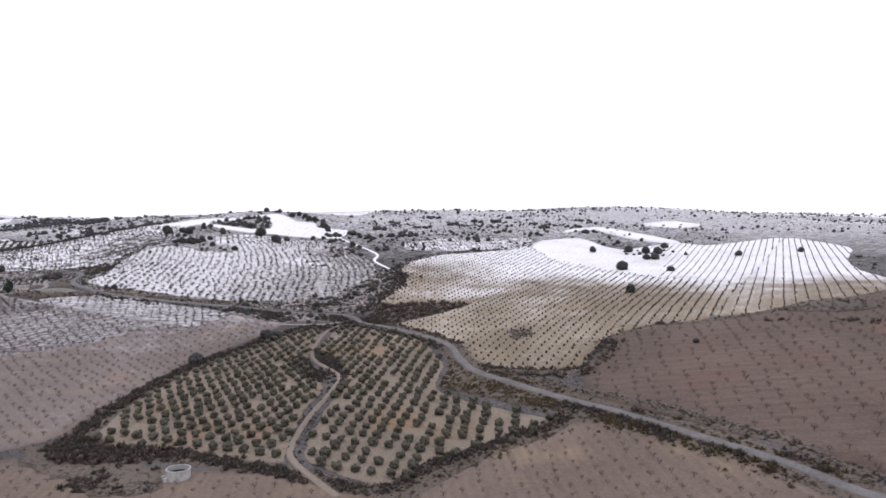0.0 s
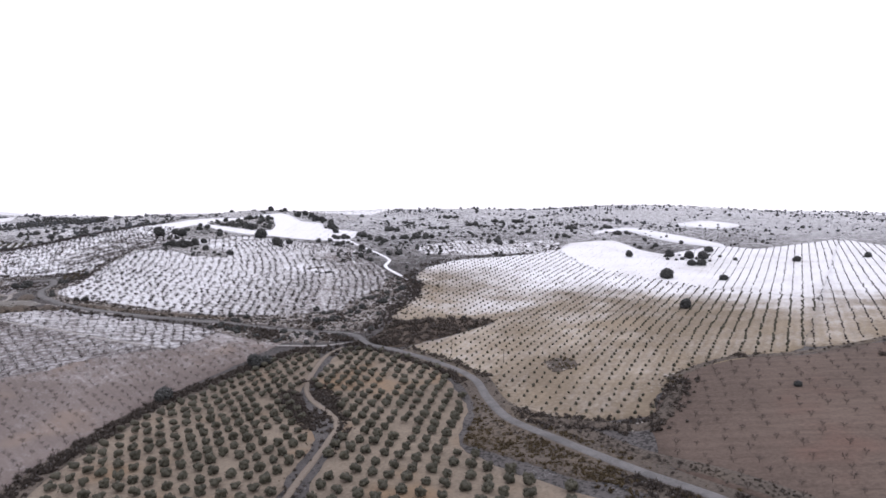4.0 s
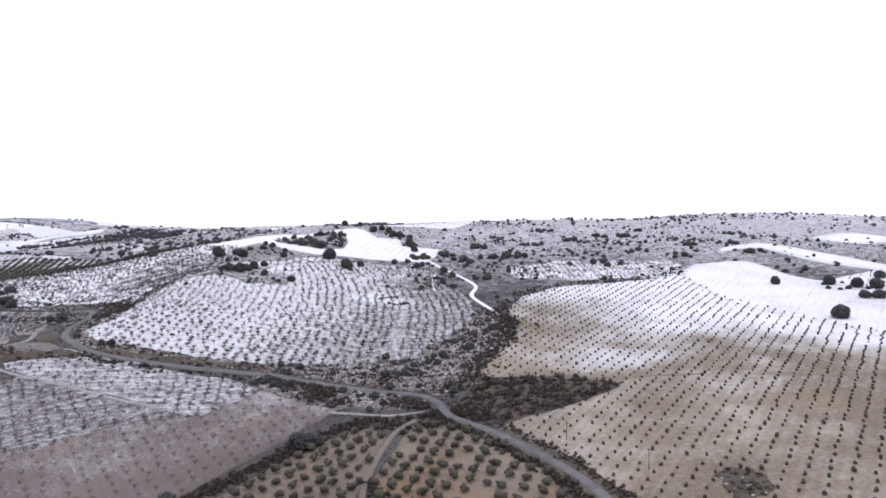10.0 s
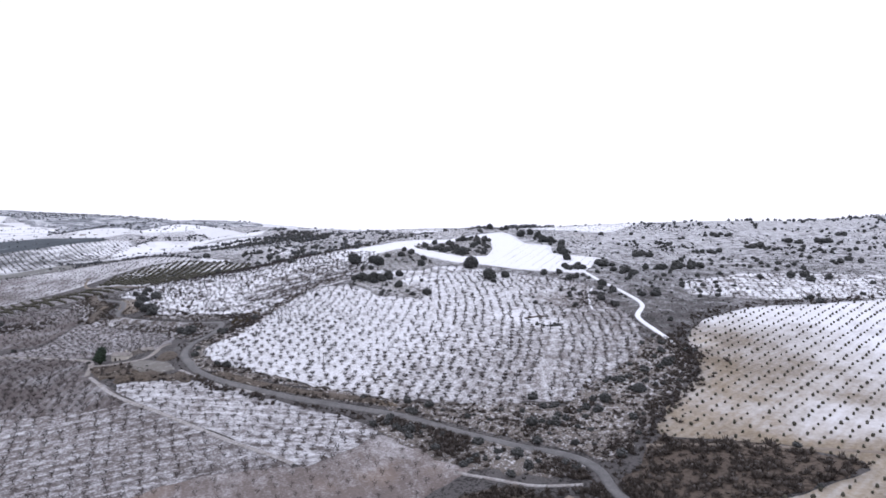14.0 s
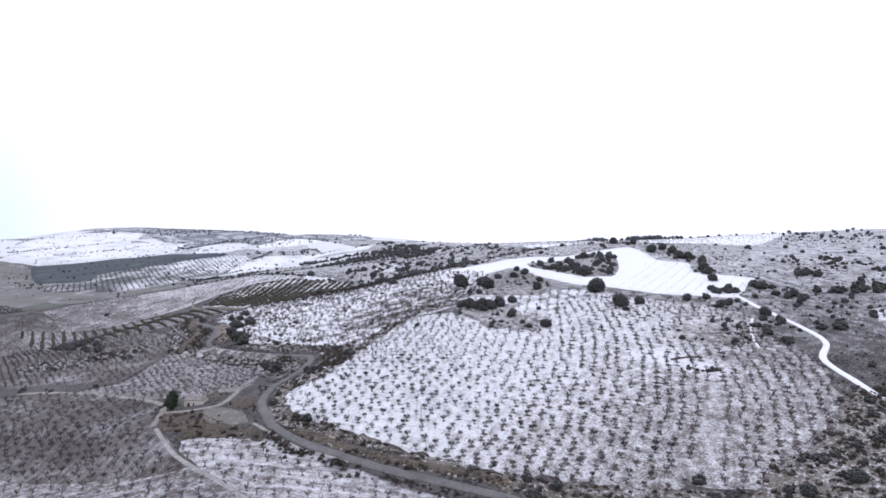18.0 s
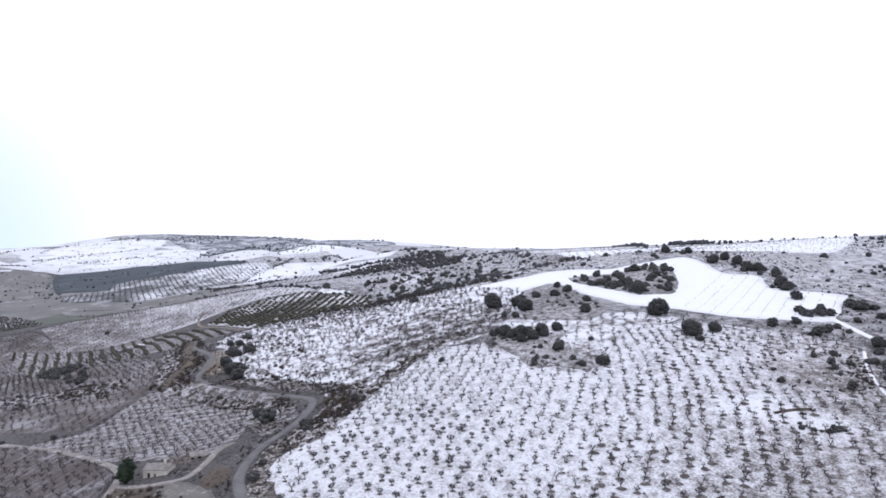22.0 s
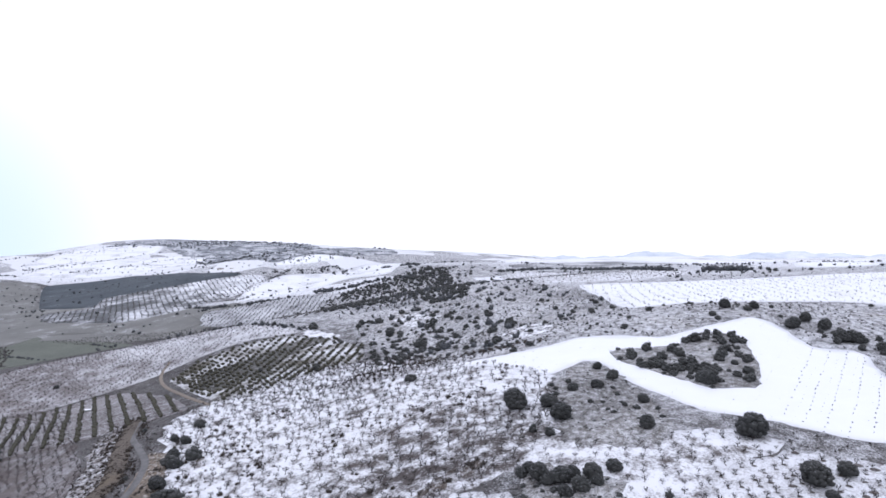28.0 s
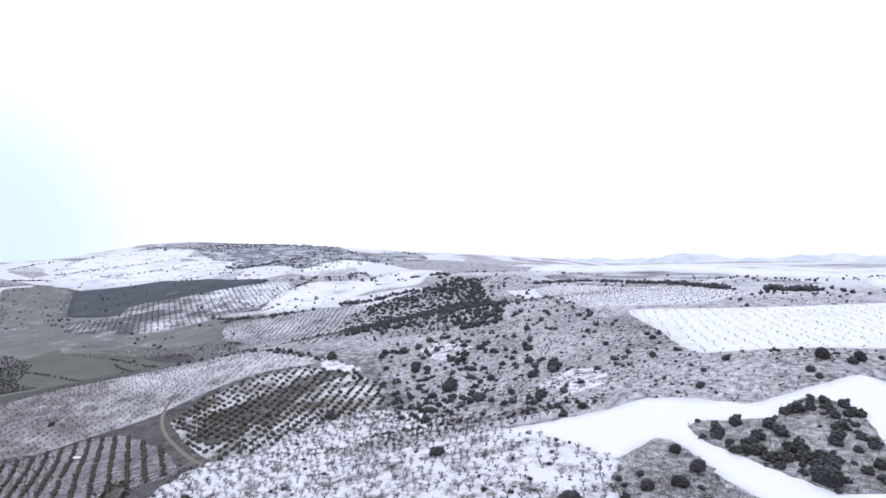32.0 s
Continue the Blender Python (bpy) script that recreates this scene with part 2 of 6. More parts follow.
M_HILL = earth("snowy_orchard_soil", (0.085, 0.074, 0.072), (0.155, 0.136, 0.128), 0.66, None, 0.25, 0.15, (8, 4.9), 1.5, None, 0.2, 0.55, 0.92, False, (-165, 480, -85, 470, -0.28), ((-110, 525, 24, 14, 0.3), (-105, 560, 24, 14, -0.12)), 0.35)
M_ALMOND = earth("snowy_slope_soil", (0.066, 0.058, 0.057), (0.140, 0.122, 0.116), 0.60, None, 0.13, 0.09, None, 1.3, None, 0.25, 0.35, 0.95, False, None, ((-270, 555, 60, 45, -0.12),))
M_WHITE = earth("deep_snow", (0.3, 0.28, 0.26), (0.4, 0.37, 0.35), 1.7, None, 0.1, 0.2, (0, 5.0), 0.9)
M_KNOLL = earth("bare_knoll", (0.085, 0.081, 0.078), (0.205, 0.194, 0.183), 0.40, None, 0.35, 0.12, None, 2.2, None, 0.75, 0.55, 0.75)
M_GROVE_N = earth("patchy_grove_soil", (0.085, 0.078, 0.066), (0.15, 0.138, 0.118), 0.50, None, 0.025, 0.10, None, 1.2, None, 0.2, 0.3, 0.9)
M_CRAG = earth("ochre_crag", (0.10, 0.082, 0.068), (0.27, 0.225, 0.180), 0.20, None, 0.5, 0.08, None, 1.3, None, 0.6, 0.5)
M_GREEN = earth("winter_wheat", (0.098, 0.108, 0.092), (0.145, 0.155, 0.132), 0.0, None, 0.1, 0.1, (40, 6.0), 0.5)
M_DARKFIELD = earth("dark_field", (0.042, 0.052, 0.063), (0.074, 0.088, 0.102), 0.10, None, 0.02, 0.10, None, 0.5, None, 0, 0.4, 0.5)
M_GREYFIELD = earth("grey_field", (0.128, 0.128, 0.124), (0.195, 0.195, 0.188), 0.12, None, 0.02, 0.14, None, 0.5)
M_ROAD = plain("worn_asphalt", (0.105, 0.103, 0.105), (0.170, 0.166, 0.167), 1.5, 0.85)
M_PATH = earth("bare_dirt_path", (0.15, 0.125, 0.105), (0.25, 0.215, 0.18), 0, None, 0.3, 0.1, None, 1.0)
M_TRACK = earth("dirt_track", (0.16, 0.145, 0.135), (0.25, 0.23, 0.215), 0.5, None, 0.3, 0.2, None, 1.2, None, 0, 0.5, 0.35)
M_BANK = earth("eroded_bank", (0.080, 0.071, 0.065), (0.180, 0.157, 0.140), 0.30, None, 0.5, 0.09, None, 1.6, None, 0.6, 0.5, 0.85)
M_OAK = leafy("holm_oak_leaves", (0.029, 0.031, 0.032), (0.072, 0.074, 0.071), 0.3)
M_OLIVE = leafy("olive_leaves", (0.046, 0.045, 0.034), (0.100, 0.096, 0.072), 0.05)
M_SHRUB = leafy("dry_shrub_leaves", (0.034, 0.029, 0.027), (0.098, 0.081, 0.069), 0.18)
M_RUST = leafy("rusty_shrub_leaves", (0.055, 0.042, 0.024), (0.14, 0.105, 0.055), 0.05)
M_HEATH = leafy("grey_heath_leaves", (0.042, 0.040, 0.041), (0.105, 0.098, 0.094), 0.3)
M_TWIG = leafy("bare_twigs", (0.024, 0.020, 0.021), (0.066, 0.054, 0.053), 0.12)
M_BARK = plain("rough_bark", (0.07, 0.058, 0.05), (0.14, 0.12, 0.10), 6.0)
M_BRUSH = earth("brushy_soil", (0.052, 0.045, 0.042), (0.145, 0.124, 0.112), 0.38, None, 0.22, 0.11, None, 1.8, (0.15, 0.120, 0.100), 0.7, 0.5, 0.8)
M_LOW = earth("thinly_dusted_soil", (0.070, 0.060, 0.058), (0.136, 0.116, 0.112), 0.22, None, 0.05, 0.18, (30, 3.0), 1.8, None, 0.3, 0.5, 0.64, False, None, (), 0.7)
M_DRIVE = earth("pale_dirt_drive", (0.17, 0.152, 0.14), (0.28, 0.257, 0.235), 0.25, None, 0.25, 0.16, None, 1.2, None, 0, 0.4, 0.6)
M_PLAIN = earth("plateau_snow", (0.20, 0.18, 0.17), (0.30, 0.28, 0.26), 1.0, None, 0.06, 0.2, (24, 6.0), 0.9, None, 0.1, 0.4)
M_STONE = plain("pale_limestone", (0.24, 0.22, 0.20), (0.46, 0.43, 0.40), 3.0, 0.9)
M_BRUSHWOOD = leafy("brown_brushwood", (0.040, 0.034, 0.032), (0.125, 0.105, 0.093), 0.25)
# far trees are bluer and paler than M_OAK: distance haze painted in
M_FARLEAF = leafy("far_hazed_foliage", (0.042, 0.047, 0.054), (0.092, 0.098, 0.106), 0.35)
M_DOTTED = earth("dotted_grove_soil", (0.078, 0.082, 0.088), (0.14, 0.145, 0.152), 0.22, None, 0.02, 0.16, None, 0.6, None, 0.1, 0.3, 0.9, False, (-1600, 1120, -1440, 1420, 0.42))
M_YARD = earth("grey_clay_yard", (0.13, 0.122, 0.112), (0.215, 0.205, 0.19), 0.18, None, 0.25, 0.16, None, 1.2, None, 0.1, 0.4, 0.5)
M_MOTTLED = earth("patchy_far_snow", (0.13, 0.13, 0.135), (0.22, 0.218, 0.222), 0.80, None, 0.011, 0.16, None, 0.4, None, 0.1, 0.3, 0.95)
M_GROVE_DRY = earth("dark_grove_soil", (0.050, 0.049, 0.045), (0.105, 0.102, 0.094), 0.2, None, 0.2, 0.12, None, 1.6, None, 0.3, 0.5, 0.7)
M_STRIP = earth("snowy_strip_soil", (0.092, 0.080, 0.080), (0.162, 0.142, 0.137), 0.48, None, 0.3, 0.16, (-70, 5.0), 1.8, None, 0.15, 0.5, 0.8)
M_RIDGE = earth("ridge_heath", (0.074, 0.072, 0.074), (0.180, 0.173, 0.170), 0.46, None, 0.3, 0.13, None, 2.0, (0.185, 0.170, 0.150), 0.6, 0.5, 0.85)

# ridge ground tinted blue-grey to carry the distance haze in its colour
M_FARWOOD = earth("haze_tinted_ridge_wood", (0.085, 0.095, 0.112), (0.15, 0.165, 0.188), 0.40, None, 0.02, 0.12, None, 0.25, None, 0.3, 0.45, 0.9)
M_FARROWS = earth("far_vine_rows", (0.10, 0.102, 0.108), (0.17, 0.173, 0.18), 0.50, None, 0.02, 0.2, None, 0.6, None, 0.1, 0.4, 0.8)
M_BANK_SNOW = earth("snowy_brown_bank", (0.062, 0.050, 0.043), (0.165, 0.135, 0.112), 0.42, None, 0.25, 0.10, None, 1.6, None, 0.7, 0.5, 0.9)
M_VERGE = earth("brown_weedy_verge", (0.068, 0.057, 0.049), (0.145, 0.123, 0.104), 0, None, 0.2, 0.1, None, 1.4, (0.135, 0.108, 0.08), 0.7)
M_PALETWIG = leafy("thin_brown_twigs", (0.050, 0.040, 0.037), (0.105, 0.086, 0.078), 0.05)
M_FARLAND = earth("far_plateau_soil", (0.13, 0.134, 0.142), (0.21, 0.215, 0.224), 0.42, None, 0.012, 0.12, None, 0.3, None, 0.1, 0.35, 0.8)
# pale blue of distance haze painted straight into the hills' base colour
M_HAZE = earth("haze_painted_hills", (0.44, 0.49, 0.57), (0.56, 0.61, 0.68), 0.35, None, 0.004, 0.2, None, 0.02, None, 0, 0.2)
M_THICKET = earth("thicket_floor", (0.055, 0.044, 0.037), (0.145, 0.115, 0.092), 0, None, 0.2, 0.1, None, 1.8, None, 0.7)
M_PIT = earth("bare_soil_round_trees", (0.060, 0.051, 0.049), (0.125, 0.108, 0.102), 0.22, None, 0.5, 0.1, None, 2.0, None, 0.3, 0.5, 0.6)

# ---- relief ----

from mathutils.geometry import delaunay_2d_cdt

# swells of the land: first centre, spacing, columns, rows, then the height of each swell in metres
RELIEF_FAR = (-3600, -200, 500, 10, 9, [
    -0.0, -0.0, -0.1, -0.2, -1.2, 1.1, 22.7, -24.1, 7.3, 47.4,
    -0.1, -0.5, -2.3, -3.4, -3.5, -9.8, -3.8, -16.6, 18.6, 40.0,
    1.2, 2.8, -19.0, -29.9, -16.3, -19.3, 4.9, 11.9, -4.1, -11.1,
    -8.7, 47.8, -22.5, -40.9, -27.0, -40.3, 6.2, 7.2, 8.2, 11.8,
    -25.8, 28.6, -15.1, 6.1, 80.4, 15.9, 11.2, -2.0, 17.1, 29.2,
    98.2, 18.5, 43.3, -16.7, -4.2, -7.4, 8.4, -8.8, 0.1, 5.6,
    43.0, 24.3, 55.8, 18.4, 27.7, -24.4, -4.3, -2.4, -1.5, 0.0,
    1.0, -0.3, -11.9, 13.7, 21.8, -12.7, -2.4, -0.1, -0.1, -0.0,
    -0.1, -1.0, -4.8, -2.8, -9.4, -9.8, -4.8, -2.7, -0.7, -0.0,
])
RELIEF_MID = (-1150, 250, 225, 9, 8, [
    1.8, -2.1, -3.3, 0.2, -6.8, -2.4, 6.3, 0.7, -6.5,
    0.1, 1.1, -8.2, -5.9, 17.2, -5.6, -6.9, -1.5, -0.6,
    -13.1, -0.2, 32.6, -49.0, 44.6, -20.4, 9.1, -6.4, -2.8,
    -3.6, -27.8, -1.2, 37.5, -21.0, 24.5, -6.1, 1.2, -1.8,
    4.3, 11.2, -14.3, -2.3, -1.4, 3.3, -5.0, 6.9, -4.8,
    -6.6, 40.6, 7.0, -6.2, 12.0, -20.1, 18.9, 3.6, -7.3,
    -57.8, 3.2, -5.5, 1.4, -13.7, 6.3, -13.2, 0.6, 2.7,
    -3.5, -5.4, 1.9, 11.3, -11.3, 14.9, 17.1, 9.5, -3.1,
])
RELIEF_NEAR = (-620, 170, 80, 12, 8, [
    0.4, 1.2, 1.2, 1.4, 0.5, 0.6, -1.8, -1.4, -3.1, -0.7, 0.4, 0.7,
    1.4, 1.9, 1.0, 1.3, 0.5, 1.2, 0.8, 1.1, -3.7, 2.6, 1.3, 0.4,
    0.6, -0.5, 2.6, 0.1, 2.4, -5.8, -1.7, -5.1, 2.0, 3.1, 0.4, 1.1,
    2.0, 3.3, 1.5, -1.4, 1.7, 8.4, -7.2, -0.5, 0.1, -1.2, 2.1, 0.1,
    -7.3, 3.9, -6.0, 14.0, -19.1, 6.4, -6.4, 2.7, -1.5, 3.2, -1.1, 0.8,
    -3.3, 5.0, 9.1, -2.1, 3.0, 5.6, -0.5, -3.2, 2.6, 0.8, -0.9, 0.7,
    -13.3, 9.7, -0.3, 4.8, 5.3, -8.0, -0.4, 1.7, 0.2, 3.2, 2.1, -0.4,
    11.3, -0.7, -0.2, -1.2, 0.0, 10.7, -3.2, -1.6, 0.4, 2.2, 1.1, 0.2,
])


def height(x, y):
    """The height of the land at x, y; takes numbers or arrays."""
    x, y = np.asarray(x, float), np.asarray(y, float)
    u = np.clip((y + 100) / 1500, 0, 1)
    z = 100 * u * u * (3 - 2 * u)
    for x0, y0, step, nx, ny, swell in (RELIEF_FAR, RELIEF_MID, RELIEF_NEAR):
        k = -1 / (2 * (0.8 * step) ** 2)
        gx = [np.exp(k * (x - x0 - i * step) ** 2) for i in range(nx)]
        for j in range(ny):
            gy = np.exp(k * (y - y0 - j * step) ** 2)
            row = sum(gx[i] * swell[j * nx + i] for i in range(nx))
            z = z + row * gy
    return z


def spot(x, y):
    return float(height(x, y))


def mesh_of(name, verts, faces, mats, index=None, smooth=False):
    """A mesh from arrays of corners and of triangles or quads."""
    verts, faces = np.asarray(verts, np.float32), np.asarray(faces, np.int32)
    me = bpy.data.meshes.new(name)
    sides = faces.shape[1]
    me.vertices.add(len(verts))
    me.vertices.foreach_set("co", verts.ravel())
    me.loops.add(faces.size)
    me.loops.foreach_set("vertex_index", faces.ravel())
    me.polygons.add(len(faces))
    me.polygons.foreach_set("loop_start", np.arange(0, faces.size, sides, dtype=np.int32))
    me.polygons.foreach_set("loop_total", np.full(len(faces), sides, np.int32))
    for m in mats:
        me.materials.append(m)
    if index is not None:
        me.polygons.foreach_set("material_index", np.asarray(index, np.int32))
    if smooth:
        me.polygons.foreach_set("use_smooth", np.ones(len(faces), bool))
    me.update(calc_edges=True)
    return me


# ---- the land ----


def spread(low, high, a, b, step, grow):
    """Grid lines: evenly from a to b, and wider and wider apart out to low and high."""
    mid = list(np.arange(a, b + 0.1, step))
    s, v, up = step, b, []
    while v < high:
        s *= grow
        v += s
        up.append(v)
    s, v, down = step, a, []
    while v > low:
        s *= grow
        v -= s
        down.append(v)
    return np.array(down[::-1] + mid + up)


gx, gy = spread(-5200, 3800, -720, 260, 5.0, 1.035), spread(-900, 5600, 120, 900, 5.0, 1.035)
GX, GY = np.meshgrid(gx, gy)
GZ = height(GX, GY)
nx, ny = len(gx), len(gy)
cell = (np.arange(ny - 1)[:, None] * nx + np.arange(nx - 1)).ravel()
quads = np.stack([cell, cell + 1, cell + 1 + nx, cell + nx], 1)
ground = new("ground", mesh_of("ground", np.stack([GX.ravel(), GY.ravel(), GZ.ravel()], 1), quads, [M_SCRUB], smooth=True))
tagged(ground, "rolling grey-brown scrubland hills dusted with patchy snow", "ground", kind="structure")


def inside(px, py, poly):
    """Which of the points lie inside the outline."""
    px, py = np.asarray(px, float), np.asarray(py, float)
    hit = np.zeros(px.shape, bool)
    for (x0, y0), (x1, y1) in zip(poly, poly[1:] + poly[:1]):
        cross = (y0 > py) != (y1 > py)
        with np.errstate(divide="ignore", invalid="ignore"):
            hit ^= cross & (px < (x1 - x0) * (py - y0) / (y1 - y0 + 1e-12) + x0)
    return hit


def rounded(poly, closed=True, step=5.0, jitter=0.0, seed=1):
    """A smooth line through the corners, cut into pieces of about step metres."""
    rnd = random.Random(seed)
    n, out = len(poly), []
    for i in range(n if closed else n - 1):
        p0, p1, p2, p3 = (poly[(i + k) % n] if closed else poly[min(max(i + k, 0), n - 1)] for k in (-1, 0, 1, 2))
        cuts = max(1, round(math.dist(p1, p2) / step))
        for c in range(cuts):
            t = c / cuts
            q = [0.5 * (2 * b + (c2 - a) * t + (2 * a - 5 * b + 4 * c2 - d) * t * t + (3 * b - a - 3 * c2 + d) * t**3) for a, b, c2, d in zip(p0, p1, p2, p3)]
            out.append((q[0] + rnd.uniform(-jitter, jitter), q[1] + rnd.uniform(-jitter, jitter)))
    if not closed:
        out.append(tuple(poly[-1]))
    return out


def patch(name, poly, mat, label, lift=0.12, step=6.0, category="field", jitter=0.7):
    """A field that lies on the land, with an uneven edge."""
    soft = [q for (x0, y0), (x1, y1) in zip(poly, poly[1:] + poly[:1]) for q in ((0.85 * x0 + 0.15 * x1, 0.85 * y0 + 0.15 * y1), (0.15 * x0 + 0.85 * x1, 0.15 * y0 + 0.85 * y1))]
    edge = rounded(soft, True, step * 0.7, jitter, len(poly))
    xs, ys = [p[0] for p in edge], [p[1] for p in edge]
    ax, ay = np.meshgrid(np.arange(min(xs), max(xs), step), np.arange(min(ys), max(ys), step))
    ax, ay = ax.ravel(), ay.ravel()
    keep = inside(ax, ay, edge)
    e = np.array(edge)
    for k in range(0, len(e), 1):
        keep &= (ax - e[k, 0]) ** 2 + (ay - e[k, 1]) ** 2 > (step * 0.45) ** 2
    pts = [Vector(p) for p in edge] + [Vector((float(a), float(b))) for a, b in zip(ax[keep], ay[keep])]
    n = len(edge)
    v, _, f, *_ = delaunay_2d_cdt(pts, [(i, (i + 1) % n) for i in range(n)], [], 1, 1e-4)
    v = np.array([(p[0], p[1]) for p in v])
    z = height(v[:, 0], v[:, 1]) + lift
    tri = np.array([t[:3] for t in f])
    # the rim turns down into the ground
    sides = np.concatenate([tri[:, [0, 1]], tri[:, [1, 2]], tri[:, [2, 0]]])
    seen = {(int(a), int(b)) for a, b in sides}
    rim = [(a, b) for a, b in seen if (b, a) not in seen]
    drop = {a: len(v) + k for k, a in enumerate(sorted({a for e in rim for a in e}))}
    low = np.array([(v[a, 0], v[a, 1], z[a] - 0.4 - 2.2 * lift) for a in drop])
    skirt = np.array([t for a, b in rim for t in ((b, a, drop[a]), (b, drop[a], drop[b]))])
    ob = new(name, mesh_of(name, np.concatenate([np.column_stack([v, z]), low]), np.concatenate([tri, skirt]), [mat], smooth=True))
    return tagged(ob, label, category, kind="structure")


def ribbon(name, line, width, mat, label, lift=0.3, category="road", crown=0.05, verge=None):
    """A road or track along a line, draped over the land, with a slightly higher middle and sloping edges."""
    way = np.array(rounded(line, False, 3.0))
    run = np.gradient(way, axis=0)
    run /= np.linalg.norm(run, axis=1)[:, None]
    for _ in range(3):
        run[1:-1] = (run[:-2] + run[1:-1] + run[2:]) / 3
    side = np.column_stack([-run[:, 1], run[:, 0]])
    rnd = np.random.default_rng(len(way))
    wide = width / 2 * (1 + 0.08 * np.convolve(rnd.normal(size=len(way) + 4), np.ones(5) / 5, "valid"))
    offs = (-1.12, -1.0, -0.4, 0.0, 0.4, 1.0, 1.12)
    lifts = (-0.25, 0.0, crown, crown * 1.2, crown, 0.0, -0.25)
    rows = []
    fade = np.clip(np.minimum(np.arange(len(way)), np.arange(len(way))[::-1]) / 5, 0, 1) if crown > 0.5 else 1
    for o, up in zip(offs, lifts):
        q = way + side * (wide * o)[:, None]
        rows.append(np.column_stack([q, height(q[:, 0], q[:, 1]) + lift + up * fade]))
    v = np.stack(rows, 1).reshape(-1, 3)
    k = len(offs)
    f = [(i * k + j, i * k + j + 1, (i + 1) * k + j + 1, (i + 1) * k + j) for i in range(len(way) - 1) for j in range(k - 1)]
    ob = new(name, mesh_of(name, v, np.array(f)[:, ::-1], [mat], smooth=True))
    return tagged(ob, label, category, kind="structure")


# outlines of the fields and lines of the roads, in metres
GROVE_W = [(-115, 207), (-120, 245), (-116, 298), (-95, 354), (-76, 375), (-70, 365), (-68, 311), (-58, 283), (-50, 268), (-52, 241), (-51, 211), (-48, 193), (-67, 198), (-88, 207)]
GROVE_E = [(-62, 374), (-45, 372), (-15, 340), (-1, 288), (-5, 256), (8, 239), (36, 212), (29, 201), (14, 195), (-8, 181), (-15, 174), (-26, 181), (-42, 196), (-45, 213), (-44, 243), (-43, 279), (-53, 308), (-66, 329)]
BROWN_W = [(-265, 290), (-225, 328), (-188, 328), (-161, 370), (-144, 368), (-132, 399), (-94, 391), (-102, 369), (-121, 311), (-126, 262), (-127, 232), (-130, 213), (-139, 203), (-164, 180)]
SNOWY_W = [(-368, 360), (-271, 393), (-234, 378), (-206, 374), (-178, 372), (-147, 370), (-161, 359), (-173, 348), (-180, 334), (-203, 313), (-231, 289)]
STRIP_W = [(-243, 387), (-222, 399), (-182, 399), (-150, 403), (-131, 400), (-143, 370), (-148, 370), (-181, 374), (-209, 376), (-236, 381)]
TAN_E = [(-36, 524), (-29, 556), (-4, 584), (54, 607), (78, 624), (91, 565), (176, 423), (182, 404), (121, 301), (108, 298), (95, 298), (75, 292), (59, 272), (56, 260), (44, 261), (27, 265), (14, 285), (7, 312), (-10, 339), (-31, 370), (-4, 387), (17, 407), (-6, 418), (-43, 419), (-39, 448), (-29, 477)]
SNOW_E = [(78, 624), (96, 659), (137, 675), (151, 624), (167, 608), (228, 656), (253, 634), (312, 674), (370, 718), (182, 404), (176, 423), (91, 545)]
BROWN_E = [(66, 282), (83, 306), (116, 293), (159, 303), (223, 333), (284, 328), (122, 120), (104, 138), (95, 158), (83, 178), (65, 206), (49, 230), (52, 254)]
VINE_S = [(-12, 162), (-4, 176), (12, 194), (34, 206), (49, 209), (67, 184), (82, 152), (92, 128), (60, 110)]
BROWN_SW = [(-136, 199), (-119, 194), (-106, 186), (-82, 190), (-44, 187), (-25, 174), (-13, 168), (-70, 150), (-150, 150)]
HILL_MAIN = [(-231, 421), (-237, 431), (-242, 448), (-246, 485), (-253, 535), (-228, 538), (-199, 521), (-174, 525), (-180, 573), (-160, 600), (-131, 604), (-97, 605), (-82, 568), (-65, 555), (-55, 516), (-57, 482), (-62, 460), (-72, 442), (-102, 433), (-145, 421), (-175, 415), (-219, 414)]
SNOW_TOP = [(-323, 642), (-303, 650), (-288, 662), (-278, 670), (-267, 686), (-250, 690), (-225, 691), (-210, 713), (-194, 739), (-182, 733), (-163, 705), (-144, 710), (-135, 683), (-115, 685), (-100, 684), (-103, 630), (-115, 626), (-145, 617), (-169, 619), (-190, 616), (-220, 631), (-248, 656), (-257, 629), (-283, 639)]
ISLAND = [(-244, 667), (-216, 682), (-209, 706), (-193, 703), (-181, 678), (-176, 649), (-192, 639), (-211, 646), (-234, 655)]
ALMOND_N = [(-451, 579), (-461, 629), (-474, 699), (-390, 690), (-319, 652), (-285, 641), (-256, 632), (-247, 614), (-236, 601), (-231, 590), (-245, 565), (-231, 554), (-246, 530), (-246, 500), (-252, 478), (-266, 486), (-286, 500), (-318, 505), (-352, 506), (-372, 520), (-398, 540), (-430, 556)]
GROVE_N = [(-573, 655), (-586, 687), (-575, 730), (-558, 756), (-505, 759), (-463, 744), (-428, 705), (-441, 668), (-438, 624), (-450, 605), (-499, 621)]
ROWS_NW = [(-700, 552), (-660, 578), (-642, 586), (-628, 630), (-597, 638), (-489, 606), (-458, 591), (-469, 568), (-483, 548), (-510, 534), (-525, 525), (-590, 520)]
SLOPE_NW = [(-722, 595), (-770, 610), (-772, 675), (-718, 738), (-655, 782), (-590, 780), (-560, 774), (-557, 764), (-582, 736), (-598, 696), (-606, 668), (-620, 648), (-631, 632), (-646, 588), (-658, 573)]
PLAIN_NE = [(-372, 938), (-290, 960), (-164, 1010), (-100, 1000), (-110, 822), (-160, 818), (-192, 793), (-263, 757), (-311, 848)]
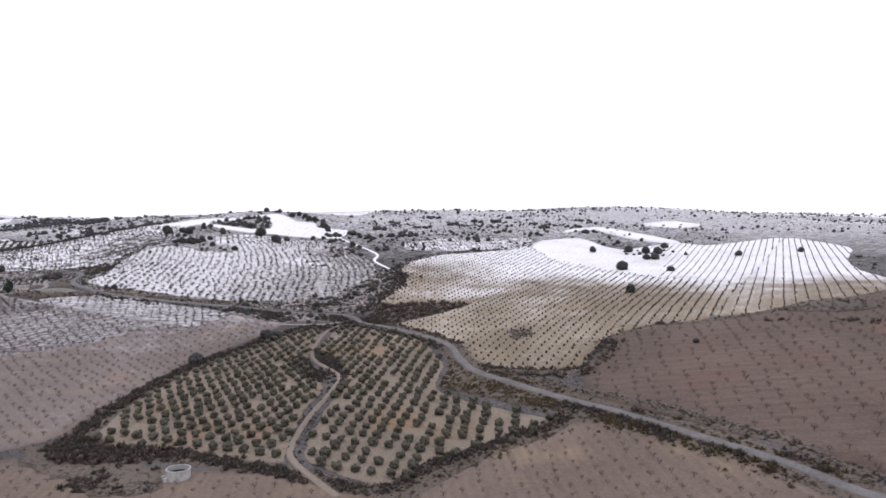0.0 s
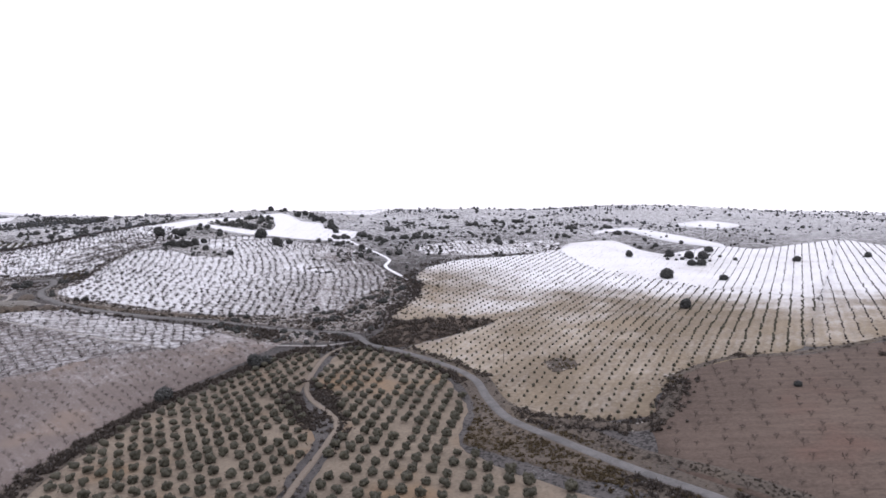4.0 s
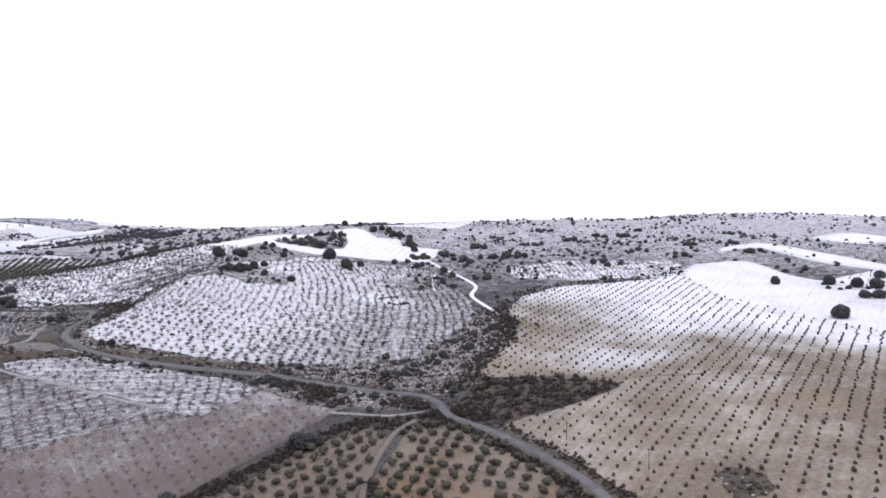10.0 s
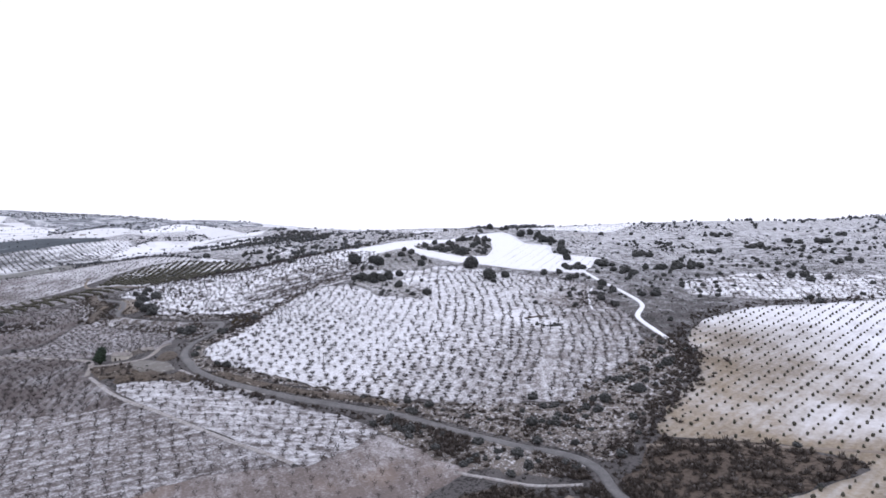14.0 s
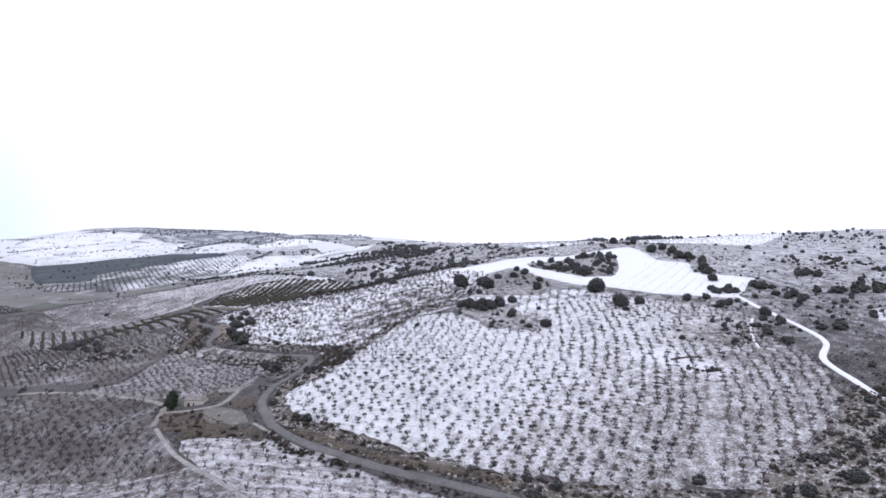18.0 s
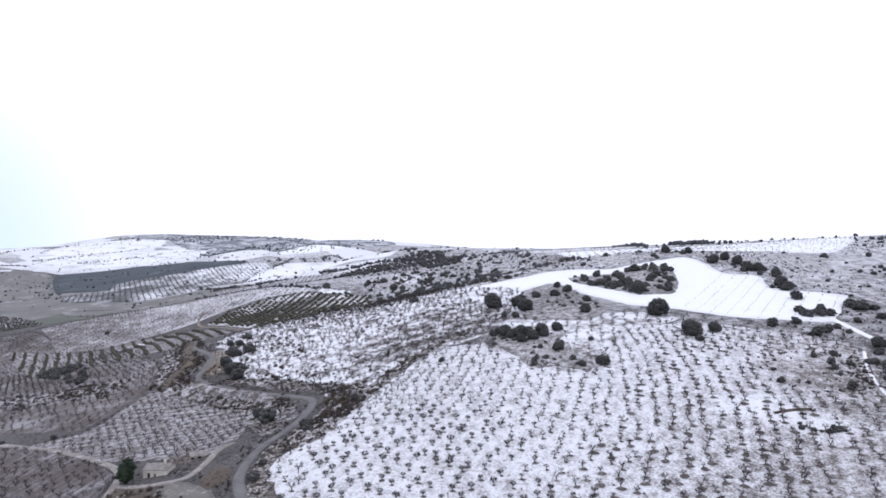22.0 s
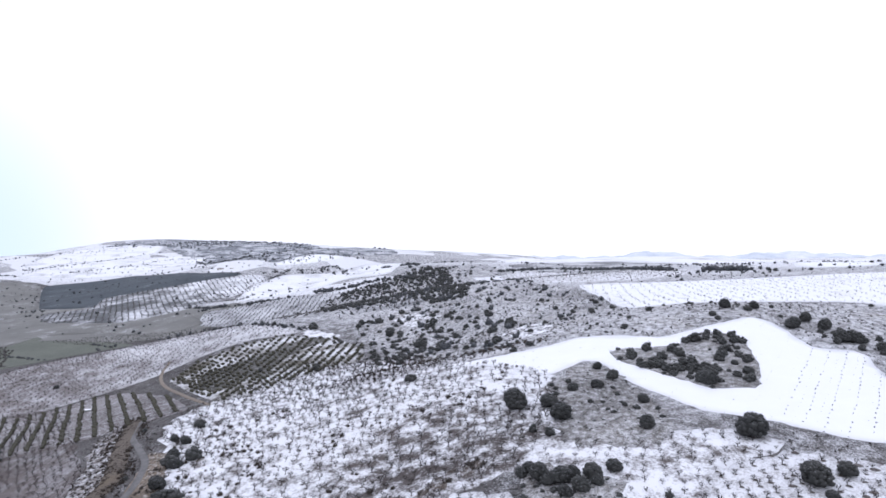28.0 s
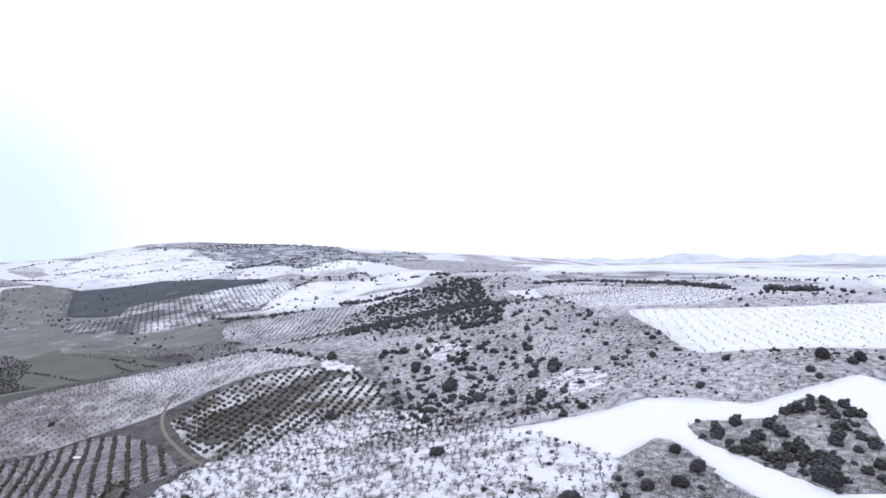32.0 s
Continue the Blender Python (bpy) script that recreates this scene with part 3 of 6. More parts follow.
PLAIN_ROW = [(-644, 1284), (-558, 1312), (-406, 1169), (-305, 1092), (-304, 1036), (-328, 975), (-399, 952), (-462, 996)]
GREEN_NW = [(-1235, 740), (-1290, 829), (-1300, 886), (-1135, 930), (-981, 912), (-860, 850), (-800, 760), (-800, 660), (-860, 600)]
PALE_NW = [(-2568, 1250), (-2550, 1338), (-2445, 1417), (-1741, 1087), (-1742, 1020), (-1796, 976)]
BEIGE_NW = [(-1726, 951), (-1603, 1027), (-1357, 994), (-1246, 1011), (-1176, 1089), (-1052, 1035), (-1094, 964), (-1237, 962), (-1329, 907), (-1290, 841), (-1258, 785)]
DARK_NW = [(-2377, 1390), (-2285, 1527), (-2228, 1625), (-1672, 1472), (-1507, 1486), (-1517, 1268), (-1475, 1168), (-1645, 1113), (-1786, 1111)]
DOTTED_NW = [(-1702, 1222), (-1605, 1325), (-1492, 1474), (-1424, 1495), (-1323, 1349), (-1245, 1144), (-1279, 1028), (-1488, 984), (-1644, 1051), (-1560, 1118)]
WHITE_A = [(-2605, 1401), (-2739, 1625), (-2694, 1845), (-2569, 2003), (-2426, 2040), (-2313, 1927), (-2259, 1628), (-2493, 1507)]
WHITE_B = [(-2770, 1499), (-3119, 1825), (-3114, 2085), (-2903, 2159), (-2702, 1988), (-2723, 1718), (-2691, 1502)]
WHITE_C = [(-1523, 1621), (-1518, 1726), (-1398, 1764), (-1440, 1635), (-1507, 1567)]
WHITE_D = [(-1369, 1381), (-1411, 1520), (-1338, 1624), (-1314, 1754), (-1207, 1821), (-845, 1264), (-938, 1239), (-948, 1194), (-1019, 1169), (-1175, 1184)]
ROWS_B = [(-1145, 1101), (-1074, 1129), (-1006, 1157), (-845, 1153), (-833, 1065), (-603, 849), (-615, 807), (-926, 1001), (-1066, 1029)]
ROWS_C = [(-579, 836), (-516, 902), (-498, 868), (-559, 832)]
WHITE_E = [(-262, 1646), (-140, 1221), (-142, 1111), (-214, 1140)]
WHITE_G = [(125, 712), (169, 760), (187, 678), (225, 639), (235, 659), (211, 732), (185, 799), (135, 739)]
WHITE_H = [(248, 859), (322, 951), (348, 886), (285, 815)]
WOOD_N = [(-823, 1052), (-864, 1137), (-822, 1214), (-818, 1325), (-767, 1314), (-542, 1033), (-459, 887), (-488, 863), (-516, 895), (-571, 874), (-603, 849)]
KNOLL_A = [(-252, 620), (-235, 589), (-224, 571), (-208, 574), (-195, 582), (-195, 599), (-204, 611), (-228, 639), (-245, 650), (-252, 641)]
KNOLL_B = [(-232, 554), (-219, 556), (-201, 554), (-190, 543), (-176, 531), (-175, 524), (-185, 523), (-197, 517), (-205, 528), (-221, 535)]
CRAGS = [(-410, 538), (-396, 540), (-376, 524), (-360, 507), (-366, 501), (-378, 507), (-398, 528)]
GAP_SLOPE = [(-350, 435), (-375, 481), (-303, 472), (-277, 454), (-264, 429), (-300, 418), (-360, 417)]
HOUSE_F = [(-598, 480), (-663, 577), (-629, 609), (-424, 516), (-379, 480), (-354, 434), (-432, 411)]
BROWN_NW = [(-401, 398), (-371, 413), (-326, 417), (-287, 410), (-270, 395), (-223, 375), (-249, 358), (-276, 347)]
TRACK_W = [(-261, 390), (-235, 379), (-207, 375), (-178, 372), (-158, 371), (-148, 370)]
TRACK_G = [(-28, 170), (-45, 194), (-49, 207), (-49, 232), (-46, 264), (-47, 284), (-62, 310), (-68, 332), (-68, 364), (-62, 378)]
TRACK_E = [(-41, 511), (-50, 528), (-61, 550), (-61, 573), (-72, 592), (-91, 615), (-104, 634)]
TRACK_N = [(-450, 600), (-494, 614), (-544, 635), (-599, 665), (-624, 689)]
LANE = [(-60, 385), (-73, 382), (-85, 383), (-99, 384)]
PATH_H = [(-276, 403), (-266, 405), (-259, 410), (-256, 414), (-260, 423), (-267, 433), (-268, 440)]
HEDGE_W = [(-124, 204), (-123, 222), (-123, 255), (-118, 303), (-96, 359), (-76, 379)]
BANK_R = [(16, 256), (32, 231), (40, 212), (33, 203), (19, 196), (-4, 178), (-15, 170)]
VERGE_R = [(49, 211), (66, 187), (80, 165), (89, 149)]
HEDGE_RN = [(14, 274), (36, 261), (54, 255), (71, 285)]
GULLY = [(-87, 410), (-75, 430), (-63, 453), (-50, 468), (-40, 491), (-33, 509)]
EDGE_S = [(-111, 204), (-86, 204), (-62, 193), (-43, 184), (-26, 175)]
VERGE_H = [(-214, 409), (-180, 407), (-144, 414), (-113, 421), (-83, 419)]
BELT_A = [(-662, 1316), (-578, 1359), (-466, 1299), (-342, 1133)]
BELT_B = [(-298, 1124), (-255, 1102)]
BELT_C = [(-1461, 1509), (-1412, 1559), (-1375, 1602), (-1327, 1635), (-1277, 1711), (-830, 1307)]
CREST_N = [(-715, 748), (-690, 765), (-655, 785), (-600, 778), (-556, 776)]
WHEAT_A = [(-1159, 908), (-1040, 898), (-900, 870)]
WHEAT_B = [(-1110, 887), (-950, 850)]
WHEAT_C = [(-1200, 806), (-1116, 814), (-1000, 800)]
VALLEY_H = [(-1187, 1096), (-1160, 1123), (-1181, 1228)]
BANK_N = [(-212, 407), (-190, 407), (-167, 411), (-147, 417), (-134, 418)]
BANK_Z = [(-369, 481), (-386, 498), (-400, 515), (-445, 546), (-481, 574)]
PITFIELD = [(30, 326), (34, 330), (40, 327), (42, 321), (39, 312), (34, 311), (31, 316)]
ROCKPILE = [(68, 291), (74, 292), (71, 280), (66, 277)]
BAREKNOLL = [(157, 309), (184, 323), (199, 317), (192, 289), (175, 287), (156, 298)]
PATH_W = [(-264, 391), (-289, 412), (-331, 418), (-373, 414), (-394, 409)]
RIDGE = [(-470, 815), (-470, 960), (-372, 930), (-311, 846), (-263, 755), (-192, 791), (-160, 816), (-110, 800), (-128, 712), (-182, 736), (-194, 741), (-212, 716), (-225, 694), (-267, 694), (-299, 681), (-318, 655), (-345, 660), (-414, 722)]
BRUSH_H = [(-492, 450), (-432, 447), (-404, 478), (-412, 494), (-450, 482), (-500, 470)]
BANK_S = [(-294, 485), (-315, 487), (-345, 487), (-366, 489)]
SCRUB_N = [(-823, 1000), (-864, 1137), (-822, 1230), (-760, 1340), (-500, 1060), (-400, 930), (-330, 850), (-290, 740), (-300, 665), (-345, 660), (-420, 715), (-520, 800), (-600, 840)]
LOW_SW = [(-598, 480), (-663, 577), (-760, 600), (-800, 480), (-700, 360), (-560, 300), (-420, 300), (-300, 330), (-401, 398), (-432, 411)]
FIELD_E = [(121, 301), (182, 404), (370, 718), (376, 660), (362, 585), (300, 492), (270, 429), (250, 363), (225, 336), (159, 305)]
BRUSH_A = [(-258, 446), (-263, 462), (-280, 480), (-300, 487), (-355, 487), (-376, 493), (-400, 518), (-430, 536), (-462, 554), (-480, 574), (-470, 545), (-430, 520), (-400, 496), (-372, 479), (-303, 472), (-275, 452)]
BRUSH_B = [(-243, 436), (-251, 462), (-268, 488), (-290, 498), (-352, 500), (-330, 508), (-300, 508), (-270, 500), (-254, 484), (-246, 470), (-238, 440)]
BRUSH_C = [(-220, 408), (-233, 415), (-245, 434), (-253, 458), (-250, 482), (-244, 478), (-243, 446), (-235, 426), (-221, 415), (-180, 414), (-145, 420), (-110, 430), (-80, 438), (-66, 432), (-58, 446), (-52, 472), (-56, 505), (-50, 526), (-37, 508), (-33, 480), (-40, 448), (-46, 421), (-54, 400), (-66, 405), (-100, 413), (-150, 416)]
BRUSH_G = [(-137, 413), (-114, 410), (-81, 404), (-62, 396), (-62, 388), (-100, 388), (-128, 398), (-140, 403)]
HILL_TOP = [(-250, 604), (-238, 594), (-218, 582), (-196, 592), (-180, 606), (-160, 603), (-178, 572), (-172, 528), (-190, 540), (-232, 552), (-252, 572)]
BRUSH_D = [(-50, 386), (-45, 400), (-42, 416), (-8, 417), (15, 407), (-4, 389), (-30, 373), (-42, 376)]
BRUSH_E = [(-276, 402), (-263, 409), (-245, 402), (-228, 400), (-214, 403), (-224, 394), (-240, 390), (-256, 390)]
BRUSH_F = [(-135, 208), (-118, 210), (-100, 200), (-84, 190), (-76, 178), (-90, 172), (-112, 186), (-128, 196)]
DRIFT_A = [(-490, 817), (-483, 837), (-448, 828), (-438, 798), (-459, 793)]
DRIFT_B = [(-334, 716), (-339, 755), (-302, 737), (-293, 704), (-302, 684)]
DRIFT_C = [(-570, 786), (-540, 777), (-508, 768), (-503, 757), (-540, 758)]
CORNER_F = [(-434, 659), (-408, 677), (-388, 652), (-402, 632)]
ROW_BAND = [(-392, 625), (-378, 639), (-358, 648), (-325, 656), (-299, 669), (-284, 678), (-290, 665), (-304, 653), (-323, 645), (-344, 630), (-362, 619)]
HILL_PLOT = [(-127, 568), (-109, 590), (-90, 586), (-88, 557), (-104, 547), (-120, 550)]
YARD = [(-260, 406), (-254, 411), (-240, 410), (-230, 405), (-233, 400), (-244, 399)]
LOW_TRACK = [(-227, 394), (-229, 398), (-227, 404), (-214, 401), (-199, 399), (-183, 402)]
BRUSH_I = [(-238, 434), (-234, 446), (-238, 462), (-244, 480), (-248, 500), (-251, 520), (-250, 540), (-242, 550), (-248, 554), (-258, 540), (-259, 518), (-256, 496), (-256, 476), (-253, 456)]
SNOW_ROWS = [(-43, 633), (-20, 655), (0, 670), (45, 674), (86, 673), (82, 645), (76, 617), (40, 610), (-2, 600), (-37, 604)]
RIDGE_WOOD = [(-3160, 2000), (-2810, 2124), (-2236, 1874), (-1850, 1680), (-1538, 1598), (-1475, 1709), (-1319, 1874), (-1378, 1949), (-1900, 2350), (-2448, 2645), (-3000, 2700), (-3300, 2420)]
THICKET_S = [(-121, 198), (-126, 211), (-120, 217), (-106, 207), (-90, 205), (-86, 199), (-96, 198), (-105, 195), (-112, 193)]
EDGE_SE = [(-1, 190), (9, 195), (19, 202), (30, 206), (39, 213)]
EDGE_SS = [(-86, 202), (-69, 195), (-53, 190), (-36, 182), (-26, 175), (-15, 174), (-8, 182), (-1, 190)]
VERGE_N = [(15, 280), (31, 260), (45, 238), (60, 222), (72, 204), (82, 186), (90, 171), (94, 153), (97, 146)]
VERGE_S = [(41, 224), (50, 214), (59, 205), (64, 190), (71, 182), (76, 172), (81, 165), (87, 155)]
HEDGE_FAR_A = [(-2692, 1471), (-2702, 1678), (-2720, 1898), (-2714, 2024)]
HEDGE_FAR_B = [(-2561, 1567), (-2507, 1797), (-2520, 1901), (-2455, 2051)]
HEDGE_FAR_C = [(-2864, 1388), (-3005, 1645), (-2990, 1948)]
HEDGE_FAR_D = [(-1436, 1550), (-1387, 1602), (-1322, 1658), (-913, 1338)]
HEDGE_FAR_E = [(-1254, 1142), (-1114, 1132), (-1050, 1142), (-973, 1148)]
HEDGE_FAR_F = [(-2675, 1320), (-2649, 1362), (-2622, 1405)]
HEDGE_FAR_G = [(-945, 1171), (-885, 1175), (-839, 1217), (-788, 1245)]
FAR_BAND = [(-690, 1391), (-678, 1569), (-590, 1625), (-474, 1567), (-298, 1259), (-252, 1192), (-340, 1172), (-626, 1345)]
BRUSH_J = [(-76, 436), (-67, 463), (-55, 493), (-48, 499), (-45, 469), (-55, 446), (-66, 429)]
VALLEY_FLOOR = [(-1255, 828), (-1953, 1103), (-2009, 1204), (-1393, 1134), (-1136, 1166), (-942, 1077), (-1009, 1023), (-1125, 929)]
BRUSH_K = [(-386, 540), (-415, 579), (-352, 555), (-304, 530), (-281, 504), (-296, 497), (-326, 506), (-352, 516)]
WHEEL_TRACK = [(-97, 512), (-94, 490), (-91, 467), (-88, 448)]
HILL_PATH = [(-92, 595), (-90, 573), (-85, 554)]
FIELD_BANK = [(73, 291), (93, 300), (115, 297), (134, 299), (155, 306), (175, 309)]
HILL_ROW = [(-107, 519), (-102, 519), (-96, 522)]
HILL_DITCH = [(-115, 525), (-110, 530), (-105, 533)]
TERRACES = [(-1290, 885), (-1187, 959), (-1007, 1020), (-651, 781), (-1047, 969), (-1136, 904)]
ROAD_LINE = [(120, 90), (92, 138), (84, 159), (72, 182), (56, 210), (42, 229), (24, 255), (12, 273), (6, 293), (1, 317), (-13, 342), (-33, 366), (-49, 380), (-57, 394), (-67, 401), (-83, 404), (-103, 408), (-129, 412), (-151, 409), (-175, 404), (-201, 402), (-218, 405), (-230, 412), (-240, 420), (-250, 436), (-257, 457), (-273, 482), (-288, 490), (-315, 493), (-353, 493), (-368, 498), (-380, 513), (-398, 529), (-418, 539), (-454, 556), (-472, 574), (-468, 589), (-460, 602)]
VERGE_E = [(0, 300), (8, 286), (22, 266), (42, 238), (46, 228), (40, 222), (28, 228), (10, 246), (-3, 258), (1, 280)]


FAR_PLAIN = [(-770, 1480), (-560, 1640), (-450, 1590), (-280, 1290), (-120, 1240), (250, 1500), (650, 2500), (-200, 3300), (-1150, 2900), (-1000, 1900)]


# fields and bare plots
patch("field_west", BROWN_W, M_BROWN, "brown ploughed orchard soil on a gentle slope")
patch("field_snowy", SNOWY_W, M_DUSTED, "snow-dusted orchard soil beside a dirt track", 0.16)
patch("field_strip", STRIP_W, M_STRIP, "narrow snow-dusted orchard strip below the road", 0.16)
patch("field_grove_west", GROVE_W, M_GROVE, "pale brown soil of an olive grove")
patch("field_grove_east", GROVE_E, M_GROVE, "pale brown soil of an olive grove beside the road")
patch("field_tan", TAN_E, M_TAN, "tan ploughed plantation soil turning snowy uphill", 0.14)
patch("field_snow_east", SNOW_E, M_TAN, "snow-covered plantation slope below dark oaks", 0.2)
patch("field_east", FIELD_E, M_TAN, "wide snow-dusted plantation with straight rows of small trees", 0.13)
patch("field_brown_east", BROWN_E, M_REDBROWN, "reddish brown ploughed field beside the road")
patch("field_south", VINE_S, M_ORCHARD, "brown orchard field in the bend of the road")
patch("field_south_west", BROWN_SW, M_ORCHARD, "brown field corner beside a water tank")
patch("field_hill", HILL_MAIN, M_HILL, "snow-covered almond orchard on a rounded hill", 0.12, 5.0, "field", 2.0)
patch("field_summit", SNOW_TOP, M_WHITE, "bright white field under unbroken snow", 0.2)
patch("thicket_ground", ISLAND, M_KNOLL, "grey scrub island inside the white field", 0.4, 5.0, "scrub")
patch("field_almond_north", ALMOND_N, M_ALMOND, "patchy snow under bare almond trees", 0.14, 5.0, "field", 2.0)
patch("field_grove_north", GROVE_N, M_GROVE_N, "snowy soil of an olive grove", 0.2)
patch("field_grove_dry", [(-494, 661), (-470, 655), (-505, 700), (-512, 735), (-508, 762), (-534, 758), (-535, 723), (-538, 696), (-545, 665), (-510, 632), (-480, 622), (-478, 640)], M_GROVE_DRY, "bare dark soil through the middle of a snowy grove", 0.32, 4.0, "field", 2.2)
patch("field_rows", ROWS_NW, M_DUSTED, "dusted soil between dark olive rows", 0.2)
patch("field_slope", SLOPE_NW, M_SLOPE, "snow-dusted almond slope above the valley", 0.14)
patch("ridge_ground", RIDGE, M_RIDGE, "grey heath ridge behind the white field", 0.1, 6.0, "heath", 2.0)
patch("wooded_ground", SCRUB_N, M_RIDGE, "grey heath slope under oak scrub", 0.16, 9.0, "heath", 3.0)
patch("field_plain", PLAIN_NE, M_PLAIN, "flat white orchard on the plateau", 0.3, 12)
patch("field_plain_rows", PLAIN_ROW, M_HILL, "snowy vineyard rows on the plateau", 0.3, 12)
patch("valley_floor", VALLEY_FLOOR, M_GREYFIELD, "beige-grey bare valley floor between the fields", 0.3, 20, "field", 3.0)
patch("field_terraces", TERRACES, M_GREYFIELD, "lilac-grey terraced rows behind the almond slope", 0.35, 14, "field", 3.0)
patch("field_wheat_far", [(-1540, 897), (-1438, 913), (-1293, 899), (-1290, 830), (-1420, 820)], M_GREEN, "grey-green winter wheat strip in the valley", 0.38, 14)
patch("field_wheat", GREEN_NW, M_GREEN, "grey-green winter wheat in the valley", 0.4, 14)
patch("field_pale", PALE_NW, M_GREYFIELD, "pale grey stubble field in the valley", 0.5, 30)
patch("field_beige", BEIGE_NW, M_GREYFIELD, "beige bare field in the valley", 0.6, 18)
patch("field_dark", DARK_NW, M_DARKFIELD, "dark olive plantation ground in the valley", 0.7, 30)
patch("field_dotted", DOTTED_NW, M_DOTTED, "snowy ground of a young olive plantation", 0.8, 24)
for far in (WHITE_A, WHITE_B, WHITE_C, WHITE_D, WHITE_E, WHITE_G, WHITE_H):
    patch("field_white", far, M_MOTTLED if far in (WHITE_A, WHITE_B, WHITE_D) else M_WHITE, "distant field under white snow", 0.9, 24)
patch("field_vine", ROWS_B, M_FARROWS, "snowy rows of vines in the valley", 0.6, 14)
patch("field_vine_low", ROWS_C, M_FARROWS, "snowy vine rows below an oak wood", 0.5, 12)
patch("field_orchard_low", LOW_SW, M_LOW, "thinly dusted orchard soil in the valley bottom", 0.11)
patch("field_gap", GAP_SLOPE, M_DUSTED, "snow-dusted orchard slope behind the farmhouse", 0.2)
patch("field_farm", HOUSE_F, M_LOW, "dusted almond field on a slope", 0.16)
patch("field_farm_low", BROWN_NW, M_LOW, "dusted orchard soil beside the farm track", 0.24)

patch("brush_ground", BRUSH_E, M_VERGE, "brown weedy ground beside the farmyard", 0.26, 4.0, "scrub", 1.6)
patch("brush_ground", BRUSH_F, M_VERGE, "brown weedy corner beside a water tank", 0.2, 4.0, "scrub", 1.6)
for ground_of in (BRUSH_C, BRUSH_G, BRUSH_J):
    patch("brush_ground", ground_of, M_BANK, "dark brown brushy ground along a gully", 0.26, 4.0, "scrub", 1.6)
for ground_of in (BRUSH_A, BRUSH_B, BRUSH_H):
    patch("brush_ground", ground_of, M_BRUSH, "brown brushy ground with stones and snow remnants", 0.26, 4.0, "scrub", 1.6)
patch("brush_ground", BRUSH_I, M_BANK_SNOW, "brown brushy bank between two orchards", 0.3, 4.0, "scrub", 1.8)
patch("thicket_ground", THICKET_S, M_THICKET, "dark earth under a thorn thicket", 0.34, 4.0, "scrub", 1.5)
patch("field_snow_rows", SNOW_ROWS, M_ALMOND, "terraced snowy orchard strip on the scrub slope", 0.18, 5.0, "field", 2.0)
patch("ridge_wood_ground", RIDGE_WOOD, M_FARWOOD, "wooded ridge flecked with snow, blue-grey haze painted into its colour", 0.8, 34, "wood", 6.0)
# added whiter sheet over the far plateau, paints in its haze as snow
patch("far_plateau", FAR_PLAIN, M_MOTTLED, "snowy plateau fields far away, whitened further to stand for haze", 1.2, 60, "field", 8.0)
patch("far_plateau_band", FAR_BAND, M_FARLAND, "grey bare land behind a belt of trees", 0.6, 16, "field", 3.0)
for drift in (DRIFT_A, DRIFT_B, DRIFT_C):
    patch("snow_drift", drift, M_ALMOND, "patchy snow left between oak bushes", 0.2, 4.0, "snow", 2.4)
patch("field_corner", CORNER_F, M_ALMOND, "snowy orchard corner below the olive grove", 0.22, 5.0, "field", 1.5)
patch("field_row_band", ROW_BAND, M_SLOPE, "thinly dusted strip of bare trees under the scrub slope", 0.24, 5.0, "field", 1.5)
patch("field_hill_top", HILL_TOP, M_ALMOND, "snowy rough ground between two oak knolls", 0.18)


def mound(x, y, wide, long, tall, turn, label):
    """A low heap of earth with an uneven top."""
    rnd = np.random.default_rng(int(abs(x) + abs(y)))
    u, v = np.meshgrid(np.linspace(-1, 1, 15), np.linspace(-1, 1, 15))
    c, s = math.cos(radians(turn)), math.sin(radians(turn))
    px, py = u * wide / 2, v * long / 2
    wx, wy = x + px * c - py * s, y + px * s + py * c
    z = height(wx, wy) - 0.25 + (tall + 0.4) * np.clip(1 - u * u - v * v, 0, 1) ** 0.7 * rnd.uniform(0.75, 1.1, u.shape)
    k = (np.arange(14)[:, None] * 15 + np.arange(14)).ravel()
    ob = new("mound", mesh_of("mound", np.stack([wx.ravel(), wy.ravel(), z.ravel()], 1), np.stack([k, k + 1, k + 16, k + 15], 1), [M_VERGE], smooth=True))
    tagged(ob, label, "mound", kind="structure")


for x, y, wide, long, tall, turn in ((-246, 416, 9, 13, 2.0, 40), (-236, 396, 10, 8, 1.8, 10), (-243, 391, 9, 8, 1.6, 0), (-221, 399, 14, 5, 1.5, -25), (-258, 399, 10, 5, 1.2, 10)):
    mound(x, y, wide, long, tall, turn, "weedy brown heap of earth beside the road bend")
patch("brush_ground", BRUSH_D, M_THICKET, "dark brushy corner between road and plantation", 0.26, 4.0, "scrub", 1.2)
patch("yard", YARD, M_YARD, "pale bare farmyard beside the road bend", 0.32, 3.0, "yard")
patch("knoll_ground", KNOLL_A, M_KNOLL, "grey-brown bare knoll beside the white field", 0.24, 4.0, "knoll", 1.8)
patch("knoll_ground", KNOLL_B, M_KNOLL, "grey-brown oak knoll inside the snowy orchard", 0.3, 4.0, "knoll", 1.8)
patch("crag_ground", CRAGS, M_CRAG, "ochre eroded rock slope above the road bend", 0.22, 4.0, "crag")
for line, wide in ((ROAD_LINE[:12], 11.0), (HEDGE_W, 8.0), (EDGE_SS, 7.0), (EDGE_SE, 6.0), (FIELD_BANK, 3.5), (VERGE_S, 8.0), (VERGE_N, 5.0), ([(49, 211), (40, 212), (30, 203), (12, 194), (-4, 178), (-14, 166)], 8.0)):
    ribbon("verge", line, wide, M_VERGE, "brown weedy earth along a field edge", 0.16, "verge", 0.05)
ribbon("road", ROAD_LINE, 2.9, M_ROAD, "narrow worn grey asphalt road winding through fields", 0.35)
